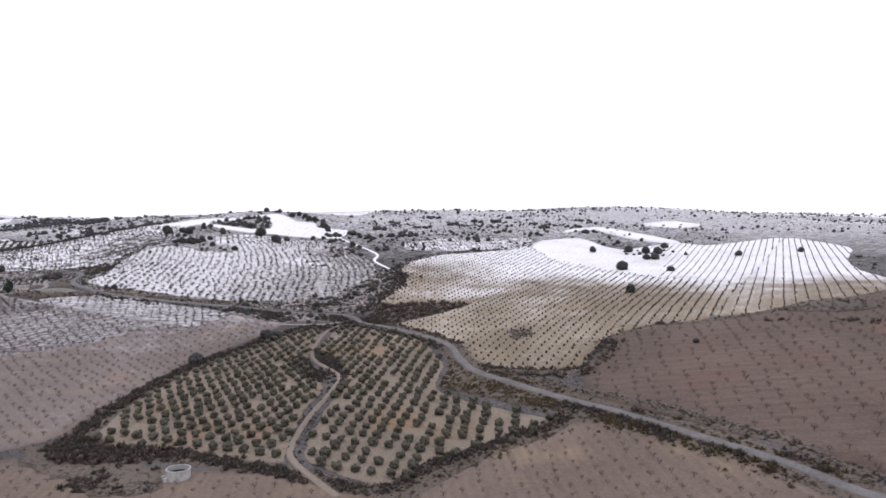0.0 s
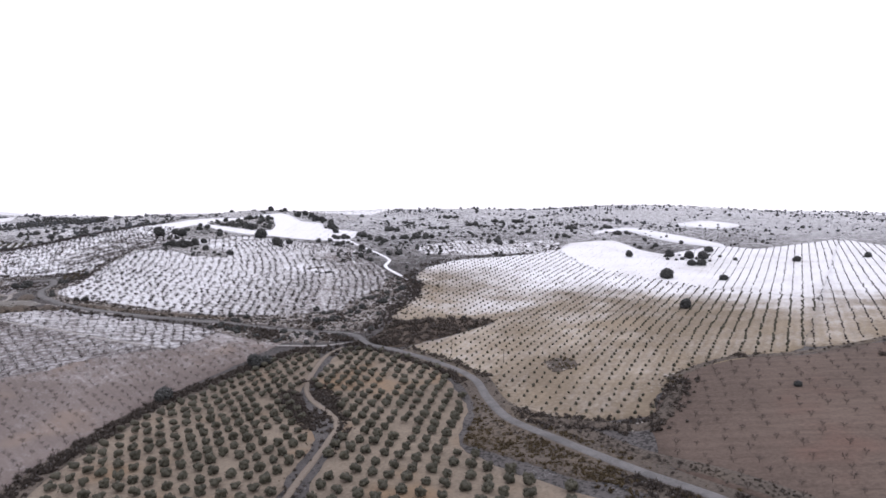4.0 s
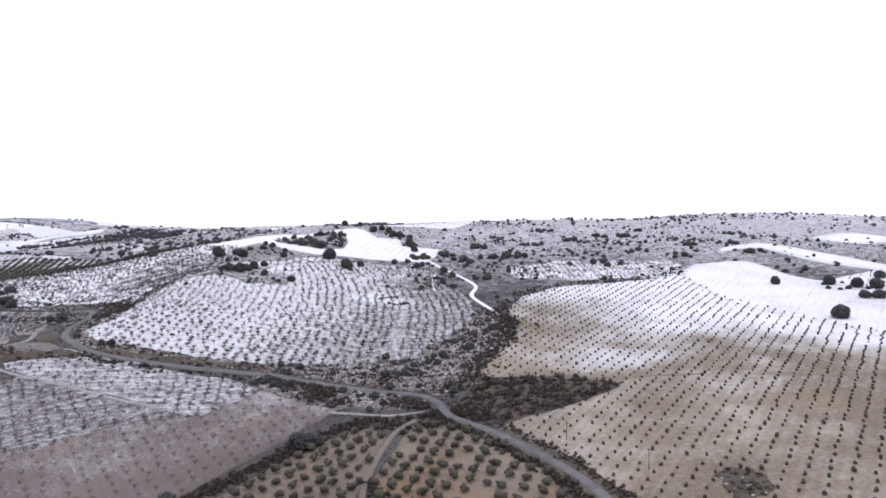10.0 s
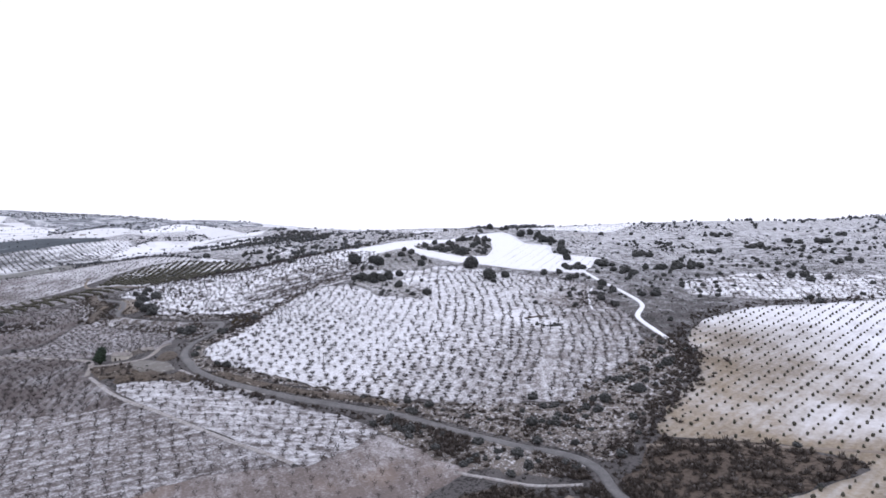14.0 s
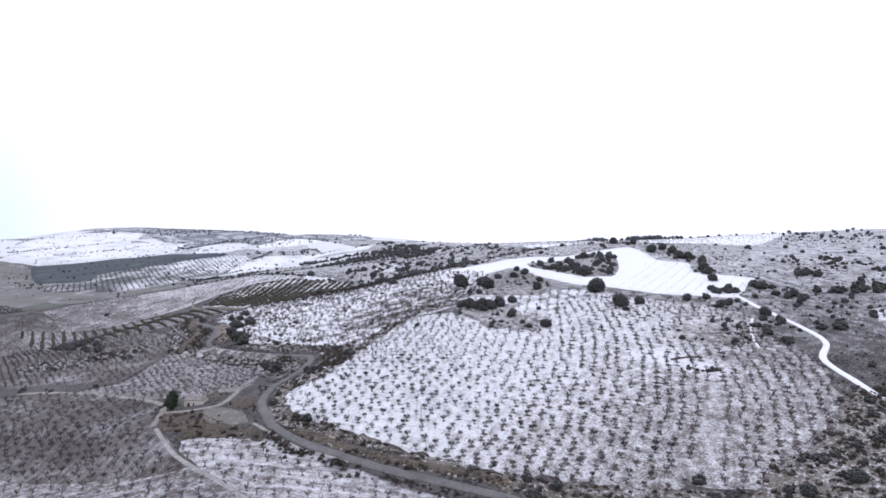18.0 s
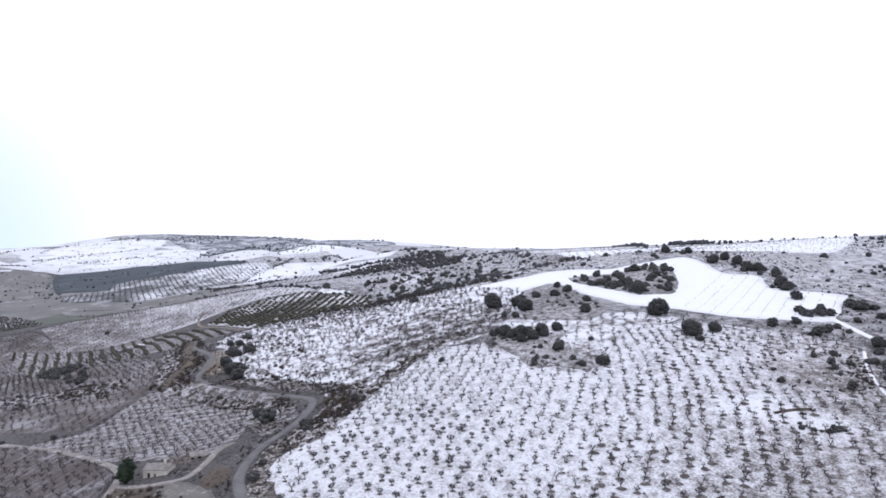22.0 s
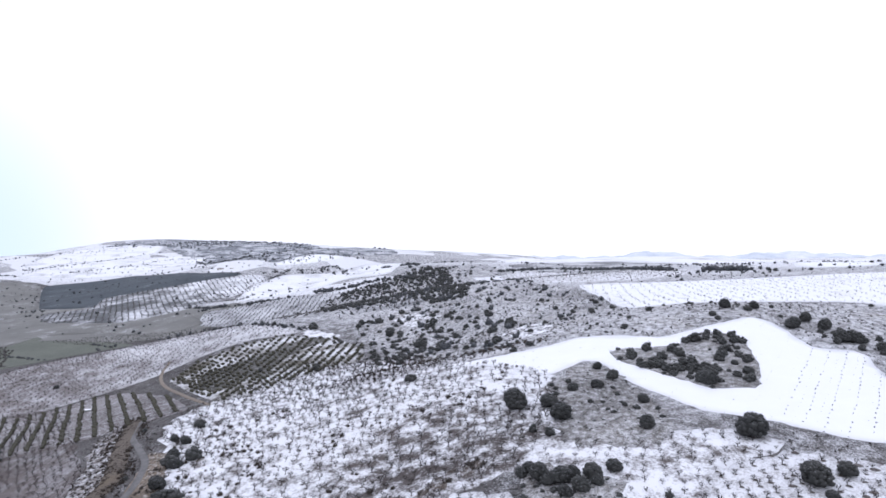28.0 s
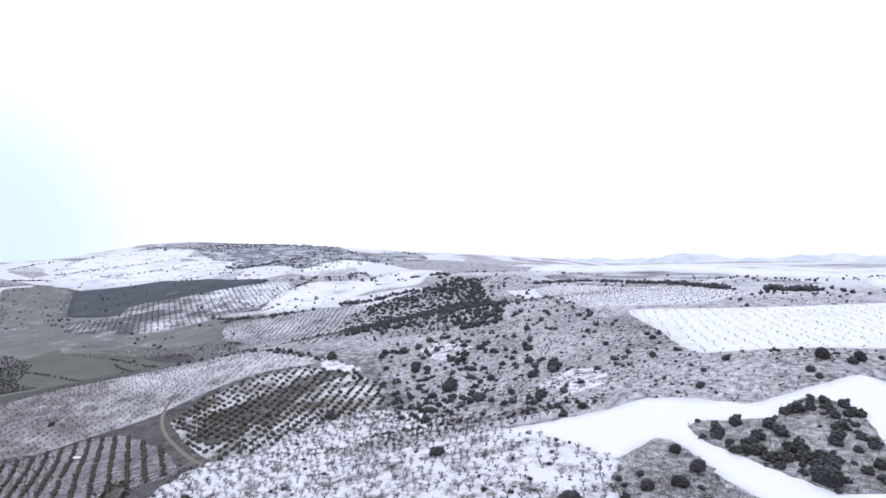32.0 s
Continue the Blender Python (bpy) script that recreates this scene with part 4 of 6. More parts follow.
patch("verge", VERGE_E, M_VERGE, "weedy bank with rusty shrubs beside the road", 0.2, 4.0, "verge")
patch("mound", PITFIELD, M_VERGE, "small weedy mound left in the tan field", 0.3, 3.0, "mound", 1.4)
patch("rock_heap_ground", ROCKPILE, M_VERGE, "bare stony heap at a field corner", 0.4, 3.0, "mound")
patch("weedy_corner", BAREKNOLL, M_VERGE, "dark weedy strip above the brown field", 0.4, 4.0, "verge")
for line, wide, mat, label in (([(-45, 411), (-17, 415), (29, 416), (48, 417)], 1.8, M_PATH, "faint bare path across the tan plantation"), (LOW_TRACK[2:], 1.2, M_TRACK, "pale farm track running below the road"), (TRACK_W, 1.5, M_TRACK, "pale dirt farm track dusted with snow"), (TRACK_G, 2.0, M_PATH, "bare dirt path between olive groves"),
                               (HILL_PATH, 1.1, M_PLAIN, "narrow snowy path across the hill"), (TRACK_E, 2.4, M_PLAIN, "snow-covered track climbing the hill"), (TRACK_N, 2.2, M_PATH, "bare dirt track round an olive grove"),
                               (LANE, 1.1, M_TRACK, "pale dirt lane to a junction"), (PATH_H, 2.2, M_DRIVE, "pale dirt drive to the farmhouse"), (PATH_W, 2.2, M_DRIVE, "pale farm path through the orchard")):
    ribbon("track", line, wide, mat, label, 0.26, "track", 0.02)
ribbon("bank", BANK_S, 8.0, M_BRUSH, "rough earth bank hiding the road behind it", 0.1, "bank", 2.2)
ribbon("bank", HILL_DITCH, 1.2, M_THICKET, "short dark earth bank in the snowy orchard", 0.1, "bank", 0.5)
for line, wide in ((BANK_N, 4.0), (BANK_Z, 8.0), (HEDGE_RN, 5.0)):
    ribbon("bank", line, wide, M_VERGE, "eroded earth bank with weeds and stones", 0.18, "bank", 0.6)


# a low snowy range on the horizon behind the plateau, haze painted into its colour
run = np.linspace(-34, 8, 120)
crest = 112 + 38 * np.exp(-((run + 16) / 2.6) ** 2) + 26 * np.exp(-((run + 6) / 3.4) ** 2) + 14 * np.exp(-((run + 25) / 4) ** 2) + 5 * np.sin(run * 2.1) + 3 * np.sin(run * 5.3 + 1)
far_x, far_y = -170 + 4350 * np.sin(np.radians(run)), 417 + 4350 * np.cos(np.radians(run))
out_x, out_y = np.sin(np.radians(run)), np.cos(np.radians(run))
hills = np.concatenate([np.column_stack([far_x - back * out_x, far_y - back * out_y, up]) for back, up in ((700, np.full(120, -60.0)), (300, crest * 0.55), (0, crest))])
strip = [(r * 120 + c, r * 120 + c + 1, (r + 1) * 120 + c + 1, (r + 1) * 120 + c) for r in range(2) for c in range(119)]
tagged(new("distant_hills", mesh_of("distant_hills", hills, strip, [M_HAZE], smooth=True)), "snowy hills on the horizon with pale blue haze painted into their colour", "hills", kind="structure")

# ---- plants ----
BALL = bmesh.new()
bmesh.ops.create_icosphere(BALL, subdivisions=1, radius=1)
BALL.verts.ensure_lookup_table()
BALL1 = (np.array([v.co for v in BALL.verts]), np.array([[v.index for v in f.verts] for f in BALL.faces]))
BALL.free()

GOLD = (1 + 5**0.5) / 2
BALL0 = (np.array([(-1, GOLD, 0), (1, GOLD, 0), (-1, -GOLD, 0), (1, -GOLD, 0), (0, -1, GOLD), (0, 1, GOLD), (0, -1, -GOLD), (0, 1, -GOLD), (GOLD, 0, -1), (GOLD, 0, 1), (-GOLD, 0, -1), (-GOLD, 0, 1)]) / 1.902,
         np.array([(0, 11, 5), (0, 5, 1), (0, 1, 7), (0, 7, 10), (0, 10, 11), (1, 5, 9), (5, 11, 4), (11, 10, 2), (10, 7, 6), (7, 1, 8), (3, 9, 4), (3, 4, 2), (3, 2, 6), (3, 6, 8), (3, 8, 9), (4, 9, 5), (2, 4, 11), (6, 2, 10), (8, 6, 7), (9, 8, 1)]))


def join(pieces):
    vs, fs, n = [], [], 0
    for v, f in pieces:
        vs.append(v)
        fs.append(f + n)
        n += len(v)
    return np.concatenate(vs), np.concatenate(fs)


def clump(rng, centre, size, ball, rough=0.28):
    v, f = ball
    v = v * (1 + rng.uniform(-rough, rough, (len(v), 1))) * np.asarray(size) + np.asarray(centre)
    return v, f


def leaves(rng, count, spread_at, size):
    """Loose small leaves or twigs ends at the given places."""
    at = spread_at(count)
    a, b = rng.normal(size=(count, 3)), rng.normal(size=(count, 3))
    a, b = a / np.linalg.norm(a, axis=1)[:, None], b / np.linalg.norm(b, axis=1)[:, None]
    s = rng.uniform(0.6, 1.3, (count, 1)) * size
    v = np.stack([at - a * s, at + a * s, at + b * s], 1).reshape(-1, 3)
    return v, np.arange(count * 3).reshape(-1, 3)


def stick(p, q, r0, r1, sides=3):
    """A tapered limb from p to q."""
    p, q = np.asarray(p, float), np.asarray(q, float)
    d = (q - p) / (np.linalg.norm(q - p) + 1e-9)
    u = np.cross(d, (0.31, 0.72, 0.62))
    u /= np.linalg.norm(u)
    w = np.cross(d, u)
    ang = np.arange(sides) * 2 * np.pi / sides
    ring = np.cos(ang)[:, None] * u + np.sin(ang)[:, None] * w
    v = np.concatenate([p + ring * r0, q + ring * r1])
    f = []
    for i in range(sides):
        j = (i + 1) % sides
        f += [(i, j, sides + j), (i, sides + j, sides + i)]
    return v, np.array(f)


def crown_shape(seed, wide, tall, base, lumps, ball, loose, leaf):
    """A domed crown: a dark heart, leaf clumps over an uneven dome down to the skirt, and small loose leaves outside."""
    rng = np.random.default_rng(seed)
    mid, up = base + (tall - base) * 0.36, (tall - base) * 0.56
    out = [clump(rng, (0, 0, mid), (wide * 0.36, wide * 0.36, up * 0.82), ball, 0.18)]
    lean, squash = rng.uniform(-0.1, 0.1, 2) * wide, rng.uniform(0.82, 1.12)
    for i in range(lumps):
        h = 1.0 - 1.45 * (i + 0.5) / lumps
        a = i * 2.39996 + rng.uniform(-0.5, 0.5)
        r = math.sqrt(max(0.02, 1 - h * h)) * rng.uniform(0.62, 0.86) * wide * 0.42
        s = wide * (rng.uniform(0.11, 0.18) if lumps < 30 else rng.uniform(0.065, 0.12))
        out.append(clump(rng, (r * math.cos(a) * squash + lean[0] * h, r * math.sin(a) / squash + lean[1] * h, max(mid + h * up * rng.uniform(0.8, 1.05), s * 0.6)), (s, s, s * rng.uniform(0.72, 0.95)), ball, 0.2))
    centres = np.array([v.mean(0) for v, _ in out[1:]])

    def at(count):
        c = centres[rng.integers(0, len(centres), count)]
        d = rng.normal(size=(count, 3))
        d /= np.linalg.norm(d, axis=1)[:, None]
        return c + d * wide * (0.15 if lumps < 30 else 0.10) * rng.uniform(0.8, 1.3, (count, 1))

    out.append(leaves(rng, loose, at, leaf))
    return join(out)


def olive_shape(seed, wide, tall, base, lumps, loose, leaf):
    """A compact pruned crown: one leafy heart with smaller clumps round it and loose leaves outside."""
    rng = np.random.default_rng(seed)
    mid = (base + tall) / 2
    out = [clump(rng, (0, 0, mid), (wide * 0.4, wide * 0.4, (tall - base) * 0.42), BALL1, 0.2)]
    for i in range(lumps):
        a, h = 2 * np.pi * (i + rng.uniform(-0.4, 0.4)) / lumps, rng.uniform(-0.3, 0.32)
        s = wide * rng.uniform(0.16, 0.24)
        out.append(clump(rng, (wide * 0.28 * math.cos(a), wide * 0.28 * math.sin(a), mid + h * (tall - base)), (s, s, s), BALL0, 0.3))

    def at(count):
        d = rng.normal(size=(count, 3))
        d /= np.linalg.norm(d, axis=1)[:, None]
        return (0, 0, mid) + d * (wide * 0.47, wide * 0.47, (tall - base) * 0.5) * rng.uniform(0.85, 1.15, (count, 1))

    out.append(leaves(rng, loose, at, leaf))
    return join(out)


def trunk_shape(seed, tall, girth, limbs, reach):
    rng = np.random.default_rng(seed)
    fork = (rng.uniform(-0.1, 0.1), rng.uniform(-0.1, 0.1), tall)
    out = [stick((0, 0, -0.3), fork, girth, girth * 0.7, 6)]
    for i in range(limbs):
        a = 2 * np.pi * (i + rng.uniform(-0.2, 0.2)) / limbs
        out.append(stick(fork, (reach * math.cos(a), reach * math.sin(a), tall + reach * rng.uniform(0.7, 1.2)), girth * 0.55, girth * 0.25, 4))
    return join(out)


def sprays(rng, base, tip, wide):
    """Thin tapering twigs or blades, one for each base and tip."""
    d = tip - base
    side = np.cross(d, rng.normal(size=base.shape))
    side *= wide / (np.linalg.norm(side, axis=1)[:, None] + 1e-9)
    v = np.stack([base - side, base + side, tip], 1).reshape(-1, 3)
    return v, np.arange(len(v)).reshape(-1, 3)


def almond_shape(seed, tall, limbs, twigs, thick):
    """A leafless almond tree: forked limbs that spread like a bowl, and a rounded haze of fine twigs round them."""
    rng = np.random.default_rng(seed)
    out = [stick((0, 0, -0.2), (0, 0, tall * 0.26), thick * 1.9, thick * 1.5, 4)]
    ends = []
    for i in range(limbs):
        a = 2 * np.pi * (i + rng.uniform(-0.3, 0.3)) / limbs
        r = tall * rng.uniform(0.16, 0.3)
        q = np.array((r * math.cos(a), r * math.sin(a), tall * rng.uniform(0.45, 0.68)))
        out.append(stick((0, 0, tall * 0.22), q, thick, thick * 0.5))
        ends.append(q)
    ends = np.array(ends)
    d = rng.normal(size=(twigs, 3))
    d /= np.linalg.norm(d, axis=1)[:, None]
    d[:, 2] = d[:, 2] * 0.75 + 0.1
    tip = np.array((0, 0, tall * 0.5)) + d * (tall * 0.5, tall * 0.5, tall * 0.44) * rng.uniform(0.3, 1.1, (twigs, 1))
    near = ends[np.argmin(np.linalg.norm(tip[:, None] - ends[None], axis=2), axis=1)]
    base = tip + (near * (1, 1, 0.8) - tip) * rng.uniform(0.35, 0.95, (twigs, 1))
    out.append(sprays(rng, base, tip, thick * 0.75))
    return join(out)


def brush_shape(seed, wide, tall, blades, hearts=2):
    """A ragged winter shrub: a low dense heart with stems and sprays sticking out all round."""
    rng = np.random.default_rng(seed)
    out = []
    for _ in range(hearts):
        a = rng.uniform(0, 2 * np.pi)
        s = wide * rng.uniform(0.14, 0.24)
        out.append(clump(rng, (wide * 0.14 * math.cos(a), wide * 0.14 * math.sin(a), tall * 0.22), (s, s, tall * rng.uniform(0.3, 0.45)), BALL0, 0.35))
    d = rng.normal(size=(blades, 3))
    d /= np.linalg.norm(d, axis=1)[:, None]
    d[:, 2] = abs(d[:, 2]) * 0.9 + 0.1
    reach = rng.uniform(0.6, 1.1, (blades, 1))
    tip = d * (wide * 0.5, wide * 0.5, tall) * reach
    out.append(sprays(rng, tip * rng.uniform(0.15, 0.6, (blades, 1)), tip, wide * 0.054))
    return join(out)


def part(name, mesh, parent, label=""):
    ob = new(name, mesh)
    ob.parent = parent
    if label:
        ob["label"] = label
    return ob


def plant(name, crown, trunk, leaf_mat, label, category, group, crown_name="crown", bark=None):
    """A tree at the origin: an empty with its trunk and crown."""
    top = tagged(new(name), label, category, group)
    bark = bark or M_BARK
    part("trunk", mesh_of(name + "_trunk", *trunk, [bark]), top)
    part(crown_name, mesh_of(name + "_" + crown_name, *crown, [leaf_mat]), top)
    return top


def stand(models, places, seed):
    """Copies of the models at the places (x, y, size); the models themselves take the first places."""
    rng = random.Random(seed)
    used = 0
    for i, (x, y, s) in enumerate(places):
        m = pose(x, y, spot(x, y) - 0.1, 0, 0, rng.uniform(0, 360)) @ Matrix.Diagonal((s * rng.uniform(0.92, 1.08), s, s * rng.uniform(0.9, 1.1), 1))
        if used < len(models):
            models[used].matrix_basis = m
            used += 1
        else:
            ob = copy_thing(models[rng.randrange(len(models))], pose(0, 0, 0))
            ob.matrix_basis = m
    for m in models[used:]:
        for o in (*m.children_recursive, m):
            bpy.data.objects.remove(o)


def sown(name, shapes, places, mats, label, category, index=None, lift=-0.05, seed=3, stretch=0.15):
    """Many plants joined into one object. shapes: (corners, triangles); places: arrays x, y, size."""
    rng = np.random.default_rng(seed)
    places = np.asarray(places, float).reshape(-1, 3)
    if not len(places):
        return None
    z = height(places[:, 0], places[:, 1]) + lift
    pick = rng.integers(0, len(shapes), len(places))
    vs, fs, ix, n = [], [], [], 0
    for k, shape in enumerate(shapes):
        v, f = shape[:2]
        w = np.where(pick == k)[0]
        if not len(w):
            continue
        a, s = rng.uniform(0, 2 * np.pi, len(w)), places[w, 2]
        c, d = np.cos(a), np.sin(a)
        sx, sz = s * rng.uniform(1 - stretch, 1 + stretch, len(w)), s * rng.uniform(1 - stretch, 1 + stretch, len(w))
        x = v[None, :, 0] * sx[:, None]
        y = v[None, :, 1] * s[:, None]
        out = np.stack([x * c[:, None] - y * d[:, None] + places[w, 0, None], x * d[:, None] + y * c[:, None] + places[w, 1, None], v[None, :, 2] * sz[:, None] + z[w, None]], -1)
        vs.append(out.reshape(-1, 3))
        fs.append((f[None] + (np.arange(len(w)) * len(v))[:, None, None] + n).reshape(-1, 3))
        if len(shape) > 2:
            ix.append(np.tile(shape[2], len(w)))
        n += len(w) * len(v)
    me = mesh_of(name, np.concatenate(vs), np.concatenate(fs), mats, np.concatenate(ix) if ix else None)
    return tagged(new(name, me), label, category, kind="stuff")


def planted(poly, along, between, degrees, jitter=0.4, size=(0.8, 1.2), gaps=0.05, seed=1, bend=None, avoid=(), cross=None):
    """Places in rows inside an outline: metres along a row, metres between rows, direction from +y; cross: where the rows stand askew."""
    rng = np.random.default_rng(seed)
    a = radians(degrees)
    b = a if cross is None else radians(cross)
    run, side = np.array((-math.sin(a), math.cos(a))), np.array((math.cos(b), math.sin(b)))
    p = np.array(poly, float)
    mid, reach = p.mean(0), np.linalg.norm(p - p.mean(0), axis=1).max() + 10
    i, j = np.meshgrid(np.arange(-reach, reach, along), np.arange(-reach, reach, between))
    if bend:
        j = j - bend * np.clip(i + 25.0, 0, None) ** 2
    q = mid + i.ravel()[:, None] * run + j.ravel()[:, None] * side + rng.normal(scale=jitter, size=(i.size, 2))
    keep = inside(q[:, 0], q[:, 1], poly) & (rng.uniform(size=len(q)) > gaps)
    for other in avoid:
        keep &= ~inside(q[:, 0], q[:, 1], other)
    q = q[keep]
    return np.column_stack([q, rng.uniform(*size, len(q))])


def scattered(poly, count, size, seed=1, clumpy=0.0, avoid=()):
    """Places strewn over an outline, in thicker and thinner drifts."""
    rng = np.random.default_rng(seed)
    p = np.array(poly, float)
    lo, hi = p.min(0), p.max(0)
    q = rng.uniform(lo, hi, (int(count * 6), 2))
    keep = inside(q[:, 0], q[:, 1], poly)
    for other in avoid:
        keep &= ~inside(q[:, 0], q[:, 1], other)
    q = q[keep]
    if clumpy:
        w = np.array([noise.noise((x * clumpy, y * clumpy, seed)) for x, y in q])
        q = q[np.argsort(-(w + rng.normal(scale=0.25, size=len(q))))]
        q = q[: max(1, min(count, len(q)))]
    else:
        q = q[:count]
    return np.column_stack([q, rng.uniform(0, 1, len(q)) ** 1.8 * (size[1] - size[0]) + size[0]])


def along_line(line, count, wide, size, seed=1):
    """Places along a line, as in a hedge."""
    rng = np.random.default_rng(seed)
    way = np.array(rounded(line, False, 2.0))
    q = way[rng.integers(0, len(way), count)] + rng.normal(scale=wide / 2, size=(count, 2))
    return np.column_stack([q, rng.uniform(0, 1, count) ** 1.6 * (size[1] - size[0]) + size[0]])


def cut(places, lines, wide):
    """Leaves out places on roads and tracks."""
    places = np.asarray(places)
    keep = np.ones(len(places), bool)
    for line in lines:
        for x, y in rounded(line, False, 2.5):
            keep &= (places[:, 0] - x) ** 2 + (places[:, 1] - y) ** 2 > (wide / 2 + places[:, 2] * 0.3) ** 2
    return places[keep]


def near_first(places, where, count):
    """The places nearest to a stretch of the plan, and the rest."""
    d = np.min([np.hypot(places[:, 0] - x, places[:, 1] - y) for x, y in where], axis=0)
    order = np.argsort(d)
    return places[order[:count]], places[order[count:]]


def beside(line, off):
    """A line that keeps a distance from another."""
    way = np.array(rounded(line, False, 6.0))
    run = np.gradient(way, axis=0)
    run /= np.linalg.norm(run, axis=1)[:, None]
    return [(float(x), float(y)) for x, y in way + np.column_stack([-run[:, 1], run[:, 0]]) * off]


OAKS = [plant("holm_oak", crown_shape(10 + k, 7.4, 4.5 + 0.35 * k, 0.3, 140, BALL1, 2600, 0.15), trunk_shape(k, 1.6, 0.28, 4, 1.5), M_OAK,
              "dark evergreen holm oak with a dense rounded crown", "tree", "holm oaks on the hills") for k in range(4)]
OAK_PLACES = [(136, 509, 1.5), (114, 406, 1.05), (133, 597, 1.0), (305, 565, 0.9), (-118, 307, 1.15), (-97, 353, 1.2), (-93, 357, 0.9), (249, 560, 0.9), (169, 495, 0.9), (101, 265, 0.4),
              (179, 590, 1.3), (178, 560, 1.15), (189, 587, 1.4), (205, 618, 1.15), (166, 598, 1.2), (171, 561, 1.1), (-254, 593, 1.5), (-242, 598, 1.2),
              (-233, 588, 1.25), (-222, 547, 0.9), (-215, 547, 1.0), (-207, 552, 0.95), (-203, 559, 0.8), (-227, 550, 0.7), (-211, 541, 0.7), (-172, 602, 1.55), (-152, 581, 1.4), (-145, 591, 0.9), (-148, 576, 0.6),
              (-232, 622, 0.8), (-230, 634, 0.8), (-240, 616, 0.7), (-240, 643, 0.6), (-211, 614, 0.7), (-194, 643, 1.2), (-203, 592, 0.9), (-62, 442, 0.7), (-51, 453, 0.8),
              (-209, 756, 1.0), (-195, 761, 0.8), (-310, 825, 0.7), (-342, 754, 0.95), (-398, 727, 1.0), (-457, 769, 1.0), (-512, 799, 0.9), (-500, 807, 0.9), (-444, 677, 1.0),
              (-493, 672, 0.6), (-555, 783, 0.9), (-601, 780, 0.7), (-655, 785, 0.7), (-314, 683, 0.6), (-433, 793, 0.9), (-400, 715, 0.8), (-350, 741, 0.6), (-336, 813, 0.6), (-400, 822, 0.7), (-87, 602, 0.85), (-152, 720, 1.2), (-160, 735, 1.1), (-146, 722, 1.0), (-131, 690, 1.1),
              (-121, 664, 0.9), (-136, 716, 0.9), (-127, 682, 1.0), (-173, 729, 1.1), (-169, 745, 1.0), (-346, 503, 0.8), (-356, 508, 0.95), (-369, 516, 1.1), (-379, 530, 0.95), (-390, 537, 0.85), (-400, 550, 0.8), (-410, 551, 0.7), (-414, 568, 0.65), (-288, 468, 0.8), (-681, 627, 0.7), (-179, 527, 0.5), (-236, 518, 0.4), (-228, 547, 0.62), (-218, 545, 0.69), (-214, 549, 0.76), (-208, 545, 0.83), (-205, 550, 0.62), (-213, 552, 0.69), (-193, 537, 0.76), (-173, 532, 0.83)]
stand(OAKS, OAK_PLACES, 5)

OLIVES = [plant("olive_tree", olive_shape(30 + k, 3.35, 2.7, 0.4, 11, 170, 0.15), trunk_shape(40 + k, 0.8, 0.14, 3, 0.7), M_OLIVE,
                "grey-green olive tree pruned to a round crown", "olive tree", "olive trees of the groves") for k in range(4)]
GROVE = np.concatenate([planted(GROVE_W, 5.8, 5.8, -18, 0.3, (0.86, 1.1), 0.04, 1), planted(GROVE_E, 6.3, 5.7, -9, 0.3, (0.86, 1.12), 0.04, 2, None, (), -24),
                        planted(GROVE_N, 6.8, 7.0, 30, 0.25, (0.85, 1.08), 0.04, 3)])
GROVE = cut(GROVE, [TRACK_G, ROAD_LINE, TRACK_N], 3.0)
near, rest = near_first(GROVE, [(-80, 190), (-20, 200), (-60, 250), (10, 240)], 280)
stand(OLIVES, near, 6)
LOW_OLIVE = [olive_shape(60 + k, 3.6, 2.8, 0.2, 4, 24, 0.22) for k in range(4)]
sown("olive_grove", LOW_OLIVE, rest, [M_OLIVE], "grey-green olive trees in a regular grid", "olive trees")
sown("olive_rows", LOW_OLIVE, planted(ROWS_NW, 3.4, 8.0, 62, 0.3, (0.68, 0.9), 0.06, 4), [M_OLIVE], "dark olive rows on dusted soil", "olive trees")
TUFT = [join([clump(np.random.default_rng(80 + k), (0, 0, 0.75), (0.55, 0.5, 0.62), BALL0, 0.35), brush_shape(80 + k, 1.6, 1.6, 18, 1)]) for k in range(5)]
tan = np.concatenate([planted(TAN_E, 4.7, 5.1, -27, 0.22, (0.75, 1.12), 0.03, 5)])
sown("young_olive_plantation", TUFT, tan, [M_OLIVE], "rows of small young olive trees", "young trees")
sown("young_tree_rows", TUFT, planted(FIELD_E, 4.2, 5.35, -27, 0.2, (0.5, 0.8), 0.03, 61), [M_TWIG], "long straight rows of small dark trees", "young trees")
sown("young_olive_slope", TUFT, planted(SNOW_E, 4.2, 5.35, -27, 0.2, (0.5, 0.8), 0.03, 6, None, [[(60, 560), (100, 700), (175, 700), (190, 560), (150, 470)]]), [M_TWIG], "rows of small trees on a snowy slope", "young trees")
sown("snowed_saplings", TUFT, planted(SNOW_E, 5.0, 5.35, -27, 0.22, (0.2, 0.42), 0.08, 22, None, [[(190, 560), (150, 470), (160, 380), (600, 500), (600, 900), (200, 800)]]), [M_TWIG], "faint rows of small saplings in deep snow", "saplings")
sown("sapling_rows_east", TUFT, planted(SNOW_TOP, 4.2, 6.6, -2, 0.2, (0.34, 0.52), 0.06, 97, None, [[(-330, 600), (-330, 760), (-168, 760), (-168, 600)]]), [M_HEATH], "rows of small grey saplings in deep snow", "saplings")
sown("sapling_rows", TUFT, planted(SNOW_TOP, 4.4, 7.0, -2, 0.2, (0.15, 0.3), 0.12, 7, None, [ISLAND]), [M_HEATH], "rows of tiny saplings standing in the snow", "saplings")
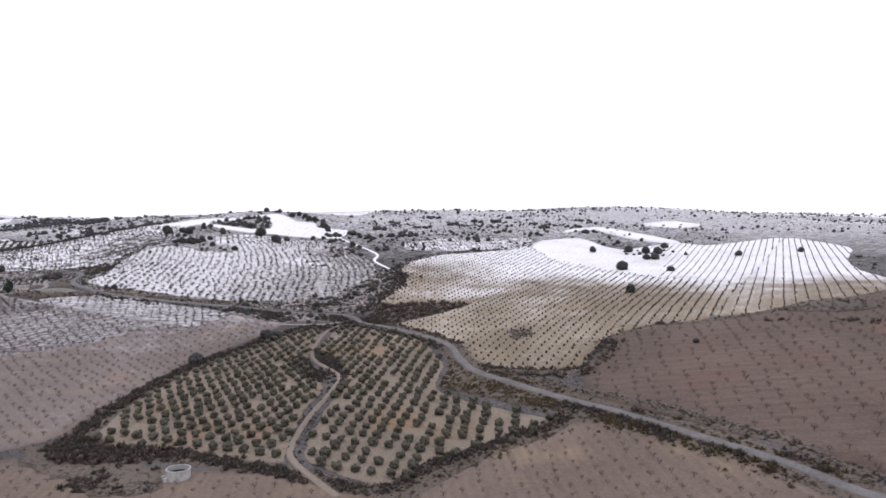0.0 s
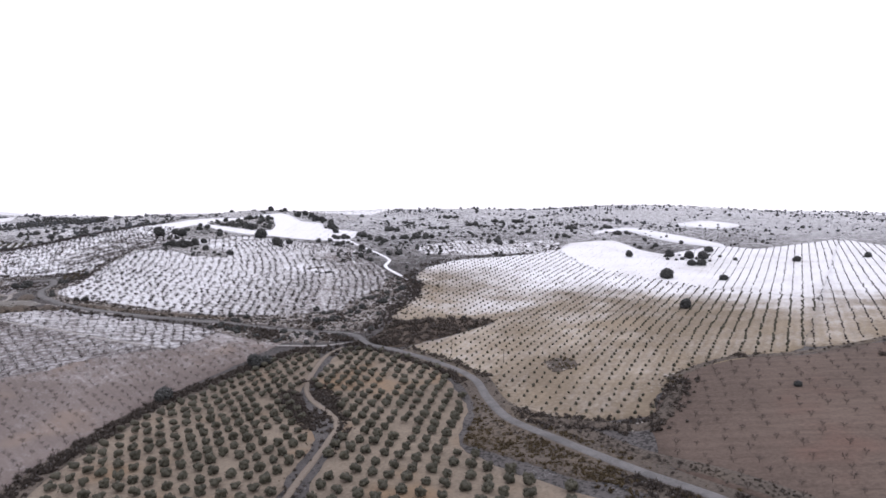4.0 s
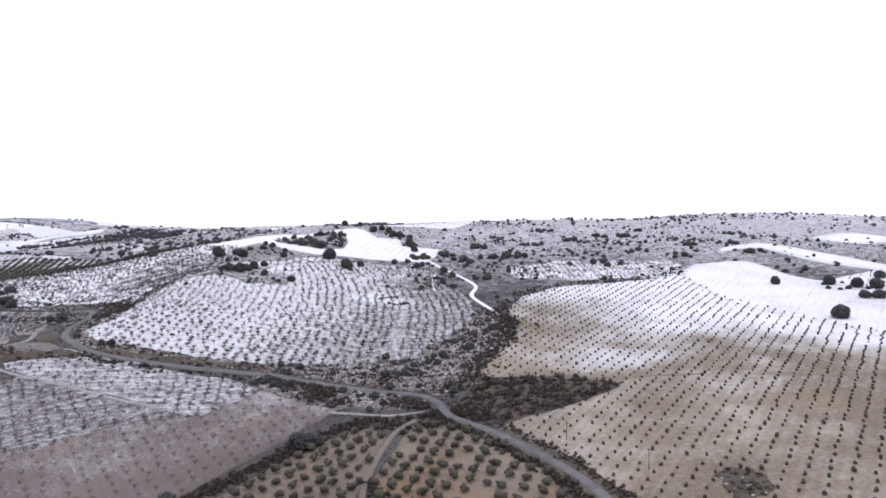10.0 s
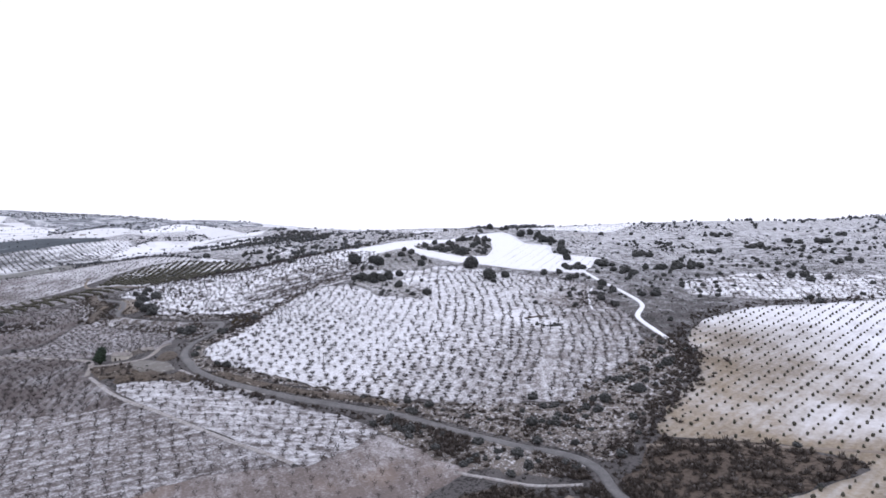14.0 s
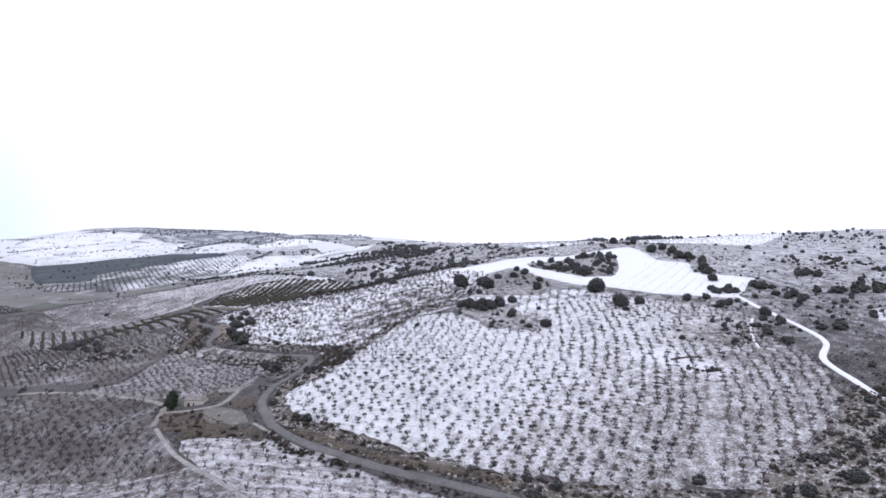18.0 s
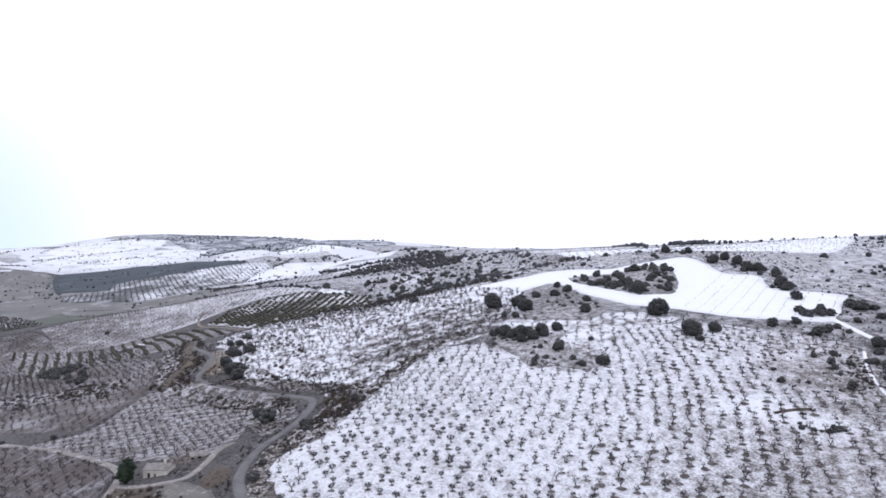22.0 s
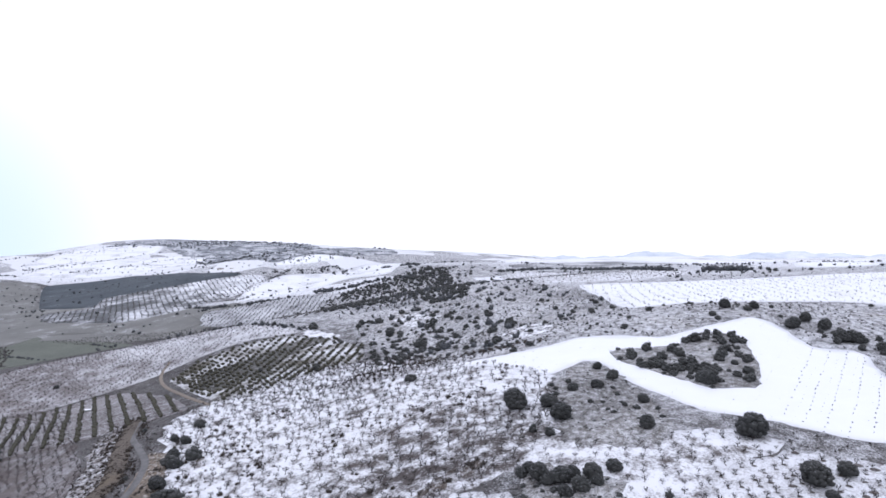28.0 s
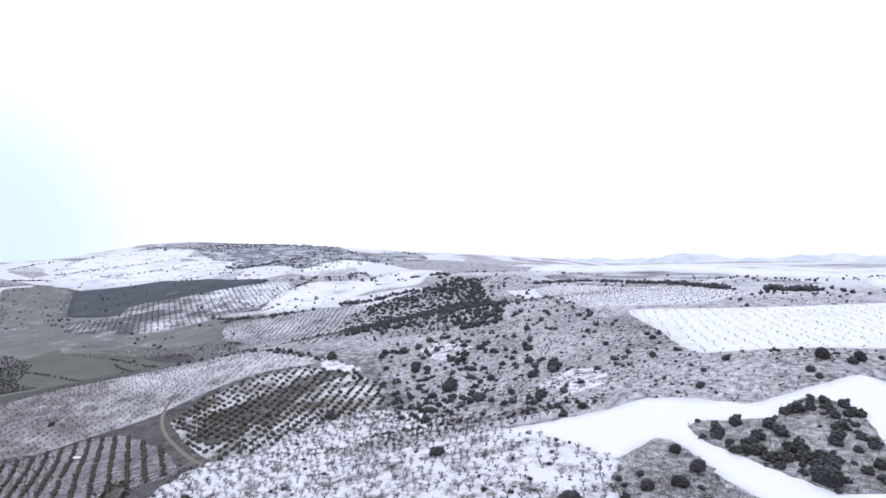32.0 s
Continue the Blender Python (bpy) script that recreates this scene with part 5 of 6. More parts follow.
DOTS = [clump(np.random.default_rng(90 + k), (0, 0, 0.7), (0.75, 0.7, 0.8), BALL0, 0.35) for k in range(5)]
for far, a, b, deg, size in ((DOTTED_NW, 10, 11, 60, 1.7), (DARK_NW, 9, 11, 60, 0.7), (TERRACES, 4, 11, -60, 1.2), ([(-1150, 770), (-1000, 745), (-860, 650), (-880, 600), (-1000, 640), (-1200, 740)], 8, 9, 40, 2.2), ([(-1389, 828), (-1330, 839), (-1240, 830), (-1130, 770), (-1150, 700), (-1300, 720)], 7, 8, 40, 2.2), (ROWS_B, 4, 9, 35, 1.2), (ROWS_C, 4, 7, 40, 1.1), (PLAIN_ROW, 5, 12, -10, 0.8)):
    sown("distant_plantation", DOTS, planted(far, a, b, deg, 0.9, (0.8 * size, 1.2 * size), 0.08, 8), [M_HEATH], "rows of low trees far off in the valley", "trees")

ALMONDS = [plant("almond_tree", almond_shape(100 + k, 2.8, 6, 420, 0.05), trunk_shape(110 + k, 0.7, 0.11, 3, 0.5), M_TWIG,
                 "bare leafless almond tree with spreading twigs", "almond tree", "almond trees of the orchards", "bare_crown", M_TWIG) for k in range(5)]
orchard = np.concatenate([planted(HILL_TOP, 4.6, 5.0, 20, 0.5, (0.7, 1.0), 0.15, 60, None, [KNOLL_A, KNOLL_B]), planted(HILL_MAIN, 4.3, 4.9, 6, 0.55, (0.65, 1.15), 0.07, 9, 0.0026, [HILL_PLOT]), planted(SNOWY_W, 4.8, 5.0, -43, 0.35, (0.75, 1.05), 0.05, 10),
                          planted(STRIP_W, 4.6, 4.8, -70, 0.4, (0.7, 1.0), 0.08, 11), 
                          planted(ALMOND_N, 4.4, 4.9, -18, 0.8, (0.75, 1.3), 0.12, 13), planted(SNOW_ROWS, 4.0, 6.0, -80, 0.5, (0.6, 0.9), 0.1, 116),
                          
                          planted(GAP_SLOPE, 3.6, 5.4, -60, 0.4, (0.8, 1.05), 0.05, 17),
                          planted(BROWN_NW, 4.0, 5.2, -60, 0.5, (0.75, 1.05), 0.08, 19)])
orchard = cut(orchard, [[(x + 0.9, y) for x, y in WHEEL_TRACK], ROAD_LINE, TRACK_W, PATH_H, PATH_W, TRACK_E], 3.6)
near, rest = near_first(orchard, [(-185, 425), (-150, 430), (-200, 450), (-120, 445)], 290)
stand(ALMONDS, near, 7)


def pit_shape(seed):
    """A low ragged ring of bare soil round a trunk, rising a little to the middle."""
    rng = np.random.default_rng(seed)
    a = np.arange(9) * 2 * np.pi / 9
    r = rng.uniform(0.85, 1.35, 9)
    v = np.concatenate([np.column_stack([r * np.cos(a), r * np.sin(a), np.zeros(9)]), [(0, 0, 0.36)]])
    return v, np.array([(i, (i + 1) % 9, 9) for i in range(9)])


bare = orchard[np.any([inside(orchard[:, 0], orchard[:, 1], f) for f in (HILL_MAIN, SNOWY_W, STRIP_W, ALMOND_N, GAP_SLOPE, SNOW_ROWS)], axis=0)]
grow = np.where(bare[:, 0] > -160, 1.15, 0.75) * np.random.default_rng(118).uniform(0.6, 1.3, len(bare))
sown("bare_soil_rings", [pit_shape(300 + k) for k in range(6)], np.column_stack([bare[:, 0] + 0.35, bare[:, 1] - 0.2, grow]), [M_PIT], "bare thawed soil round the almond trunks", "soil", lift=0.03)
LOW_ALMOND = [almond_shape(130 + k, 2.8, 4, 84, 0.082) for k in range(6)]
sown("almond_orchard", LOW_ALMOND, rest, [M_TWIG], "bare almond trees in rows across several fields", "almond trees")
WISPY_ALMOND = [almond_shape(340 + k, 2.6, 4, 95, 0.045) for k in range(6)]
wispy = cut(np.concatenate([planted(BROWN_W, 5.2, 5.4, -43, 0.5, (0.8, 1.1), 0.06, 12), planted(BROWN_E, 6.0, 6.0, 78, 0.7, (0.8, 1.15), 0.12, 15), planted(VINE_S, 5.0, 5.2, 4, 0.5, (0.6, 0.95), 0.1, 16), planted(BROWN_SW, 5.0, 5.4, 4, 0.5, (0.6, 0.95), 0.1, 20)]), [ROAD_LINE, TRACK_G], 3.6)
sown("young_almond_orchard", WISPY_ALMOND, wispy, [M_PALETWIG], "wispy bare young almond trees on brown soil", "almond trees")
THIN_ALMOND = [almond_shape(140 + k, 3.0, 3, 26, 0.09) for k in range(4)]
MID_ALMOND = [almond_shape(145 + k, 2.8, 3, 44, 0.1) for k in range(5)]
slopes = cut(np.concatenate([planted(ROW_BAND, 3.2, 5.6, -50, 0.4, (0.9, 1.3), 0.05, 58), planted(SLOPE_NW, 4.6, 6.0, 30, 0.5, (0.8, 1.1), 0.08, 14), planted(HOUSE_F, 4.2, 5.6, -60, 0.5, (0.8, 1.1), 0.06, 18), planted(LOW_SW, 4.6, 5.4, -50, 0.5, (0.75, 1.1), 0.08, 56)]), [PATH_W, ROAD_LINE], 3.6)
sown("slope_orchard", MID_ALMOND, slopes, [M_TWIG], "bare almond trees in rows on slopes above the valley", "almond trees")
sown("plateau_orchard", THIN_ALMOND, planted(PLAIN_NE, 6, 8, 24, 0.8, (0.45, 0.8), 0.1, 21), [M_HEATH], "faint bare orchard on the snowy plateau", "almond trees")

# hedges and scrub
SHRUB = [brush_shape(150 + k, 2.4, 1.6, 46, 1) for k in range(8)]
LOW_SHRUB = [brush_shape(160 + k, 2.2, 1.4, 20, 1) for k in range(7)]
WEED = [brush_shape(165 + k, 2.4, 1.4, 22, 0) for k in range(5)]
hedge = np.concatenate([along_line(HEDGE_W, 760, 3.2, (0.5, 1.5), 31),
                        along_line(HEDGE_RN, 600, 5.0, (0.4, 1.3), 36), along_line(EDGE_S, 520, 3.4, (0.4, 1.3), 38),
                        along_line(VERGE_H, 160, 8.0, (0.5, 1.4), 39), along_line([(-118, 204), (-105, 199), (-95, 198), (-86, 199)], 120, 4.0, (0.8, 2.0), 40),
                        along_line([(-70, 372), (-52, 384), (-40, 378)], 260, 7.0, (0.6, 1.8), 29), along_line(BANK_Z, 500, 9.0, (0.5, 1.4), 28)])
hedge = cut(hedge, [ROAD_LINE, TRACK_W, TRACK_G, TRACK_E, PATH_H, LANE], 4.4)
tall_hedge = np.concatenate([scattered(THICKET_S, 170, (0.8, 2.3), 120), scattered([(-108, 186), (-100, 190), (-92, 184), (-98, 176), (-108, 178)], 50, (0.6, 1.6), 119), along_line(EDGE_SS, 560, 3.0, (0.4, 1.3), 121), along_line(EDGE_SE, 420, 3.4, (0.4, 1.2), 122), along_line(VERGE_S, 620, 4.0, (0.4, 1.5), 123), along_line([(-124, 222), (-123, 255), (-118, 303), (-96, 359), (-80, 376)], 420, 3.4, (0.7, 1.6), 124)])
hedge = np.concatenate([hedge, tall_hedge, along_line(VERGE_N, 700, 2.6, (0.25, 0.7), 125)])
hedge = cut(hedge, [ROAD_LINE, TRACK_G], 4.0)
sown("hedge", SHRUB, hedge, [M_SHRUB], "dark tangled winter shrubs along field edges", "shrubs")
bank_c = np.concatenate([along_line([(-72, 316), (-64, 295), (-57, 285), (-49, 287)], 150, 3.5, (0.7, 1.7), 146), along_line([(-69, 332), (-57, 317), (-50, 300)], 110, 2.6, (0.6, 1.4), 147), along_line([(-71, 312), (-64, 298), (-57, 284), (-53, 277)], 320, 4.5, (0.5, 1.2), 33), along_line([(-62, 316), (-52, 298), (-45, 280), (-44, 270)], 320, 3.6, (0.5, 1.2), 27),
                         along_line(TRACK_G[1:5], 120, 4.5, (0.3, 0.8), 26)])
sown("thicket", SHRUB, cut(bank_c, [TRACK_G], 2.2), [M_SHRUB], "dark shrub thicket on a bank between the groves", "shrubs")
rust = np.concatenate([scattered([(-266, 482), (-273, 496), (-264, 504), (-254, 492), (-247, 467), (-247, 459)], 130, (0.4, 1.2), 155), along_line(BANK_R, 420, 5.0, (0.3, 0.9), 34), along_line(VERGE_R, 800, 7.0, (0.3, 1.1), 35), scattered(VERGE_E, 1000, (0.3, 0.95), 25, 0.03), scattered(PITFIELD, 40, (0.4, 1.1), 24), scattered(ROCKPILE, 26, (0.4, 1.0), 23)])
sown("rusty_shrubs", SHRUB, cut(rust, [ROAD_LINE], 4.6), [M_RUST], "rusty brown shrubs and weeds on the verges", "shrubs")
FIELDS = [GROVE_W, GROVE_E, BROWN_W, SNOWY_W, STRIP_W, TAN_E, SNOW_E, BROWN_E, VINE_S, HILL_MAIN, SNOW_TOP, ALMOND_N, GROVE_N, ROWS_NW, SLOPE_NW, PLAIN_NE, PLAIN_ROW, GAP_SLOPE, HOUSE_F, BROWN_NW, FIELD_E, KNOLL_A, KNOLL_B, ISLAND, BRUSH_A, BRUSH_B, BRUSH_C, BRUSH_D, BRUSH_E, BRUSH_F]
near_land, far_land = [(-480, 380), (-480, 900), (330, 900), (330, 230), (-60, 380)], [(-900, 850), (-900, 1500), (900, 1500), (900, 700), (330, 800), (-480, 850)]
heath = cut(scattered(near_land, 7500, (0.3, 0.95), 41, 0.012, FIELDS), [ROAD_LINE, TRACK_E, TRACK_N, PATH_H], 4.6)
sown("heath", LOW_SHRUB, heath, [M_HEATH], "low grey heath shrubs dusted with snow", "shrubs")
sown("south_heath", LOW_SHRUB, scattered([(-420, -120), (-420, 180), (-280, 280), (-160, 175), (-20, 150), (110, 90), (300, 300), (420, 300), (420, -120)], 500, (0.3, 1.1), 107, 0.01), [M_HEATH], "low grey heath on open ground", "shrubs")
BUSH = [crown_shape(170 + k, 3.6, 2.1, 0.0, 13, BALL0, 44, 0.16) for k in range(6)]
sown("ridge_heath", LOW_SHRUB, np.concatenate([scattered(RIDGE, 2600, (0.3, 1.0), 110, 0.02), scattered(SCRUB_N, 2200, (0.4, 1.3), 111, 0.015)]), [M_HEATH], "low grey heath covering the ridge", "shrubs")
sown("ridge_oaks", BUSH, np.concatenate([scattered(RIDGE, 90, (0.4, 1.4), 112, 0.02), scattered([(-430, 700), (-520, 800), (-470, 860), (-380, 780), (-345, 670)], 110, (0.6, 1.8), 113)]), [M_OAK], "dark oak bushes on the ridge", "bushes")
sown("far_heath", LOW_SHRUB, scattered(far_land, 3000, (0.5, 1.5), 42, 0.006, FIELDS), [M_HEATH], "grey heath on the far ridge", "shrubs")
bush = np.concatenate([scattered(near_land, 480, (0.35, 1.35), 43, 0.025, FIELDS), scattered(ISLAND, 120, (0.6, 1.9), 44, 0.05), scattered(KNOLL_A, 26, (0.3, 0.9), 56), scattered(KNOLL_B, 40, (0.3, 0.9), 57), scattered(far_land, 300, (0.7, 1.8), 45, 0.008, FIELDS)])
SCRUB_GROUPS = [(-41, 678, 9), (-60, 597, 5), (-74, 642, 7), (61, 808, 8), (81, 860, 8), (62, 713, 5), (90, 691, 4), (152, 780, 6), (34, 660, 4), (-72, 709, 8), (36, 803, 6), (-19, 829, 7), (177, 876, 6), (155, 639, 3), (158, 718, 5), (-110, 640, 8), (-95, 660, 7), (-112, 612, 4), (-30, 740, 8), (10, 770, 8), (110, 760, 6), (-55, 660, 7)]
groups = np.concatenate([np.column_stack([np.random.default_rng(400 + i).normal((x, y), (5.5, 4.0), (k, 2)), np.random.default_rng(430 + i).uniform(0.9, 2.1, k)]) for i, (x, y, k) in enumerate(SCRUB_GROUPS)])
bush = np.concatenate([bush, groups, scattered(BRUSH_C, 70, (0.5, 1.3), 140), scattered(BRUSH_G, 40, (0.6, 1.4), 141), along_line(GULLY, 26, 12.0, (0.7, 1.5), 142), along_line(HILL_ROW, 16, 1.5, (0.4, 0.8), 143), scattered(HILL_PLOT, 14, (0.5, 1.2), 144), scattered([(-90, 592), (-78, 601), (-67, 574), (-74, 558), (-85, 559)], 22, (0.5, 1.5), 145)])
BIG_OAKS = [(-550, 779, 2.6), (-463, 777, 2.8), (-499, 807, 2.4), (-344, 757, 2.7), (-402, 736, 2.7), (-438, 802, 2.2), (-494, 833, 2.1), (-509, 792, 2.0), (-391, 811, 2.3), (-363, 661, 1.7), (-316, 689, 1.7), (-434, 817, 2.0), (-326, 622, 2.0), (-349, 741, 1.7), (-392, 779, 1.4), (-381, 530, 2.4), (-378, 538, 2.3), (-418, 570, 1.7), (-355, 512, 2.5), (-346, 504, 2.4), (-277, 462, 2.3)]
bush = np.concatenate([bush, BIG_OAKS, scattered([(-600, 540), (-560, 541), (-470, 505), (-462, 490), (-560, 512)], 46, (0.8, 1.9), 150), scattered([(-520, 770), (-380, 705), (-350, 665), (-385, 668), (-450, 735), (-530, 755)], 60, (0.6, 1.5), 151, 0.03)])
bush = cut(bush, [ROAD_LINE, TRACK_E, TRACK_N], 5.0)
sown("oak_scrub", BUSH, bush, [M_OAK], "dark kermes oak bushes scattered over the hills", "bushes")
FAR_BUSH = [crown_shape(180 + k, 3.6, 2.3, 0.0, 4, BALL0, 12, 0.25) for k in range(6)]
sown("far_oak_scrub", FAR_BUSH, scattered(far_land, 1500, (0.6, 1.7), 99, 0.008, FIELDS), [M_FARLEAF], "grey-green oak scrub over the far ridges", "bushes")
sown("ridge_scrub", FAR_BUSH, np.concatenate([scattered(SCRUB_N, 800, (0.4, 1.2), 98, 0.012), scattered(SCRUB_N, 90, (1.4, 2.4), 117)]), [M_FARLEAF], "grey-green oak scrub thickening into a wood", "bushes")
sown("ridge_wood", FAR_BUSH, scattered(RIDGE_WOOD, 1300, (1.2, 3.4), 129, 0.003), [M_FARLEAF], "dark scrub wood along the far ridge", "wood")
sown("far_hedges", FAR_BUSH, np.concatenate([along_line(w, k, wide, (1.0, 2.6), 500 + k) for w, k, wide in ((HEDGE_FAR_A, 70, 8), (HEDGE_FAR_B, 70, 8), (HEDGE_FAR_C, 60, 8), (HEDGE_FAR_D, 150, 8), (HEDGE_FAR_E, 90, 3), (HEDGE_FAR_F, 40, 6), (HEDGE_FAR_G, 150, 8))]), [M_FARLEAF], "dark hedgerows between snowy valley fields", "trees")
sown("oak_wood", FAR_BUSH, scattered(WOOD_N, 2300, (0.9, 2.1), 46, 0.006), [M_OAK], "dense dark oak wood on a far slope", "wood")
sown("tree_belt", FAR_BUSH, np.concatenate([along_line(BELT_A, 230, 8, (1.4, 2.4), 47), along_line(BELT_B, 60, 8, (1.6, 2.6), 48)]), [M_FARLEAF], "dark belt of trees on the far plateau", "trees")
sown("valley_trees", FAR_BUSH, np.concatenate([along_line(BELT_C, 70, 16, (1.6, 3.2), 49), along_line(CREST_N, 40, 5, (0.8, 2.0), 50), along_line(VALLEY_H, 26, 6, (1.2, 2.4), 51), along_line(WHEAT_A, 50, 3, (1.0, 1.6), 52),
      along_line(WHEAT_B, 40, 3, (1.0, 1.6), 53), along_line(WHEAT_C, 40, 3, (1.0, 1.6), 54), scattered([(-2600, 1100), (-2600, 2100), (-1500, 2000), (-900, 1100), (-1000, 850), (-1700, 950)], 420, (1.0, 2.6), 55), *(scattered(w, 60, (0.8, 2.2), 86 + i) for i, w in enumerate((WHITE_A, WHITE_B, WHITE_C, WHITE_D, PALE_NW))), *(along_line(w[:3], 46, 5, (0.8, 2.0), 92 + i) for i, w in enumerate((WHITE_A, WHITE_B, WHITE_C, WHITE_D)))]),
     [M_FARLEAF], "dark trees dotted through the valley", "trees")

brush = np.concatenate([scattered(BRUSH_I, 380, (0.3, 1.3), 126, 0.08), along_line(LOW_TRACK[3:], 160, 6.0, (0.4, 1.3), 127), along_line([(-40, 527), (-30, 560), (-4, 588), (54, 612), (80, 630)], 260, 6.0, (0.4, 1.3), 128), scattered(BRUSH_A, 1500, (0.3, 1.0), 62, 0.05), scattered(BRUSH_B, 900, (0.3, 1.0), 63, 0.05), scattered(BRUSH_C, 1700, (0.3, 1.1), 64, 0.06), scattered(BRUSH_G, 520, (0.4, 1.5), 58, 0.06), along_line([(-52, 404), (-46, 421), (-40, 448), (-34, 480), (-38, 505), (-50, 522)], 420, 7.0, (0.5, 1.5), 59),
                        scattered(BRUSH_E, 160, (0.4, 1.2), 66), scattered(BRUSH_F, 90, (0.3, 1.0), 67, 0.06), scattered(HILL_PLOT, 420, (0.2, 0.8), 68, 0.04), scattered(CRAGS, 130, (0.3, 0.9), 69), scattered(BRUSH_H, 320, (0.4, 1.3), 106)])
road_side = [along_line(beside(ROAD_LINE, off), 420, 2.4, (0.2, 0.75), 100 + i) for i, off in enumerate((-5.2, 5.2, -3.6, 3.6))]
thorn = np.concatenate([along_line([(-380, 645), (-358, 654), (-325, 663), (-299, 676), (-284, 684)], 150, 5.0, (0.5, 1.4), 156), scattered(ALMOND_N, 200, (0.5, 1.5), 96, 0.03), scattered(ROW_BAND, 70, (0.5, 1.1), 152), scattered([(-450, 488), (-412, 484), (-385, 474), (-396, 456), (-452, 470)], 120, (0.5, 1.5), 153), scattered([(-345, 488), (-284, 483), (-282, 477), (-289, 471), (-325, 475)], 130, (0.4, 1.3), 154)])
sown("thorn_bushes", SHRUB, thorn, [M_SHRUB], "dark thorn bushes among the almond trees", "shrubs")
tall = np.concatenate([along_line(GULLY, 170, 12.0, (0.5, 1.5), 130), along_line([(-44, 440), (-42, 470), (-36, 500), (-44, 522)], 160, 7.0, (0.6, 1.6), 131), scattered(BRUSH_J, 90, (0.4, 1.4), 132), scattered(BRUSH_K, 130, (0.4, 1.5), 133, 0.05), scattered(BAREKNOLL, 110, (0.4, 1.2), 134), along_line(FIELD_BANK, 90, 2.0, (0.3, 0.8), 135), *(along_line([(x - 4, y), (x + 4, y)], 14, 3.0, (0.5, 1.3), 136 + i) for i, (x, y) in enumerate([(101, 301), (143, 284), (164, 270), (174, 262)])), along_line([(-3, 316), (-17, 339), (-37, 363), (-53, 377), (-62, 391)], 260, 2.2, (0.6, 1.5), 114), along_line([(6, 318), (-8, 344), (-28, 369)], 120, 2.0, (0.5, 1.2), 115), scattered(BRUSH_D, 520, (0.6, 2.0), 65), along_line([(-215, 400), (-180, 400), (-150, 405), (-122, 405)], 60, 4.0, (0.7, 1.5), 108), scattered(BRUSH_G, 160, (0.8, 1.8), 109, 0.06)])
sown("tall_scrub", SHRUB, cut(tall, [ROAD_LINE, LANE], 4.2), [M_SHRUB], "tall dark thorn scrub beside road and gully", "shrubs")
sown("bank_scrub", SHRUB, along_line(BANK_S, 300, 4.5, (0.3, 1.0), 105), [M_BRUSHWOOD], "brown shrubs on a bank beside the road", "shrubs", lift=0.9)
brush = np.concatenate([brush, *road_side])
brush = cut(brush, [ROAD_LINE, PATH_H, TRACK_E, LANE], 4.6)
sown("brushwood", SHRUB, brush, [M_BRUSHWOOD], "tangled brown brushwood on rough banks", "shrubs")
knoll = np.concatenate([scattered(KNOLL_A, 560, (0.25, 0.8), 70), scattered(KNOLL_B, 460, (0.25, 0.8), 71), scattered(ISLAND, 620, (0.25, 0.9), 72)])
sown("knoll_heath", LOW_SHRUB, knoll, [M_HEATH], "low grey heath covering the knolls", "shrubs")
under = orchard[inside(orchard[:, 0], orchard[:, 1], HILL_MAIN) & (orchard[:, 0] > -176) & (orchard[:, 1] > 462)]
under = np.column_stack([under[:, :2] + np.random.default_rng(5).normal(scale=0.7, size=(len(under), 2)), np.random.default_rng(6).uniform(0.35, 0.95, len(under))])
weeds = np.concatenate([under, scattered(HILL_MAIN, 1500, (0.12, 0.45), 73, 0.03), scattered(ALMOND_N, 700, (0.15, 0.5), 74, 0.03), scattered(SNOWY_W, 300, (0.1, 0.3), 75), scattered(BROWN_NW, 300, (0.15, 0.4), 76)])
sown("weeds", WEED, weeds, [M_BRUSHWOOD], "dry weeds poking through the orchard snow", "weeds")
ROCKS = [clump(np.random.default_rng(190 + k), (0, 0, 0.12), (0.5, 0.38, 0.3), BALL0, 0.3) for k in range(6)]
rocks = np.concatenate([scattered(BRUSH_A, 420, (0.4, 1.5), 77, 0.08), scattered(BRUSH_B, 260, (0.4, 1.4), 78, 0.08), scattered(BRUSH_C, 520, (0.4, 1.3), 79, 0.06), scattered(CRAGS, 120, (0.6, 2.2), 80), scattered(ROCKPILE, 50, (0.5, 1.6), 81), scattered(PITFIELD, 40, (0.5, 1.4), 82),
                        along_line(BANK_N, 160, 4.0, (0.4, 1.3), 83), along_line([(-190, 407), (-214, 409), (-226, 415), (-237, 426), (-246, 442), (-252, 462)], 420, 3.0, (0.4, 1.4), 88), along_line(HEDGE_RN, 120, 4.0, (0.5, 1.5), 84), scattered(BRUSH_E, 60, (0.4, 1.3), 85)])
sown("field_stones", ROCKS, cut(rocks, [ROAD_LINE], 4.8), [M_STONE], "pale limestone rocks strewn over banks and slopes", "stones")
clusters = [(-150, 728, 10), (-128, 684, 8), (-232, 612, 8), (-66, 640, 24), (-10, 700, 30), (40, 760, 40), (110, 800, 40), (-70, 760, 36), (180, 590, 14), (-30, 620, 20)]
copse = np.concatenate([np.column_stack([np.random.default_rng(200 + i).normal((x, y), (9 + n * 0.3, 6 + n * 0.2), (n, 2)), np.random.default_rng(230 + i).uniform(0.5, 1.2, n)]) for i, (x, y, n) in enumerate(clusters) if n])
copse = copse[~inside(copse[:, 0], copse[:, 1], SNOW_TOP)]
sown("oak_copse", BUSH, cut(copse, [TRACK_E], 5.0), [M_OAK], "clusters of dark evergreen oak bushes on the hillside", "bushes")

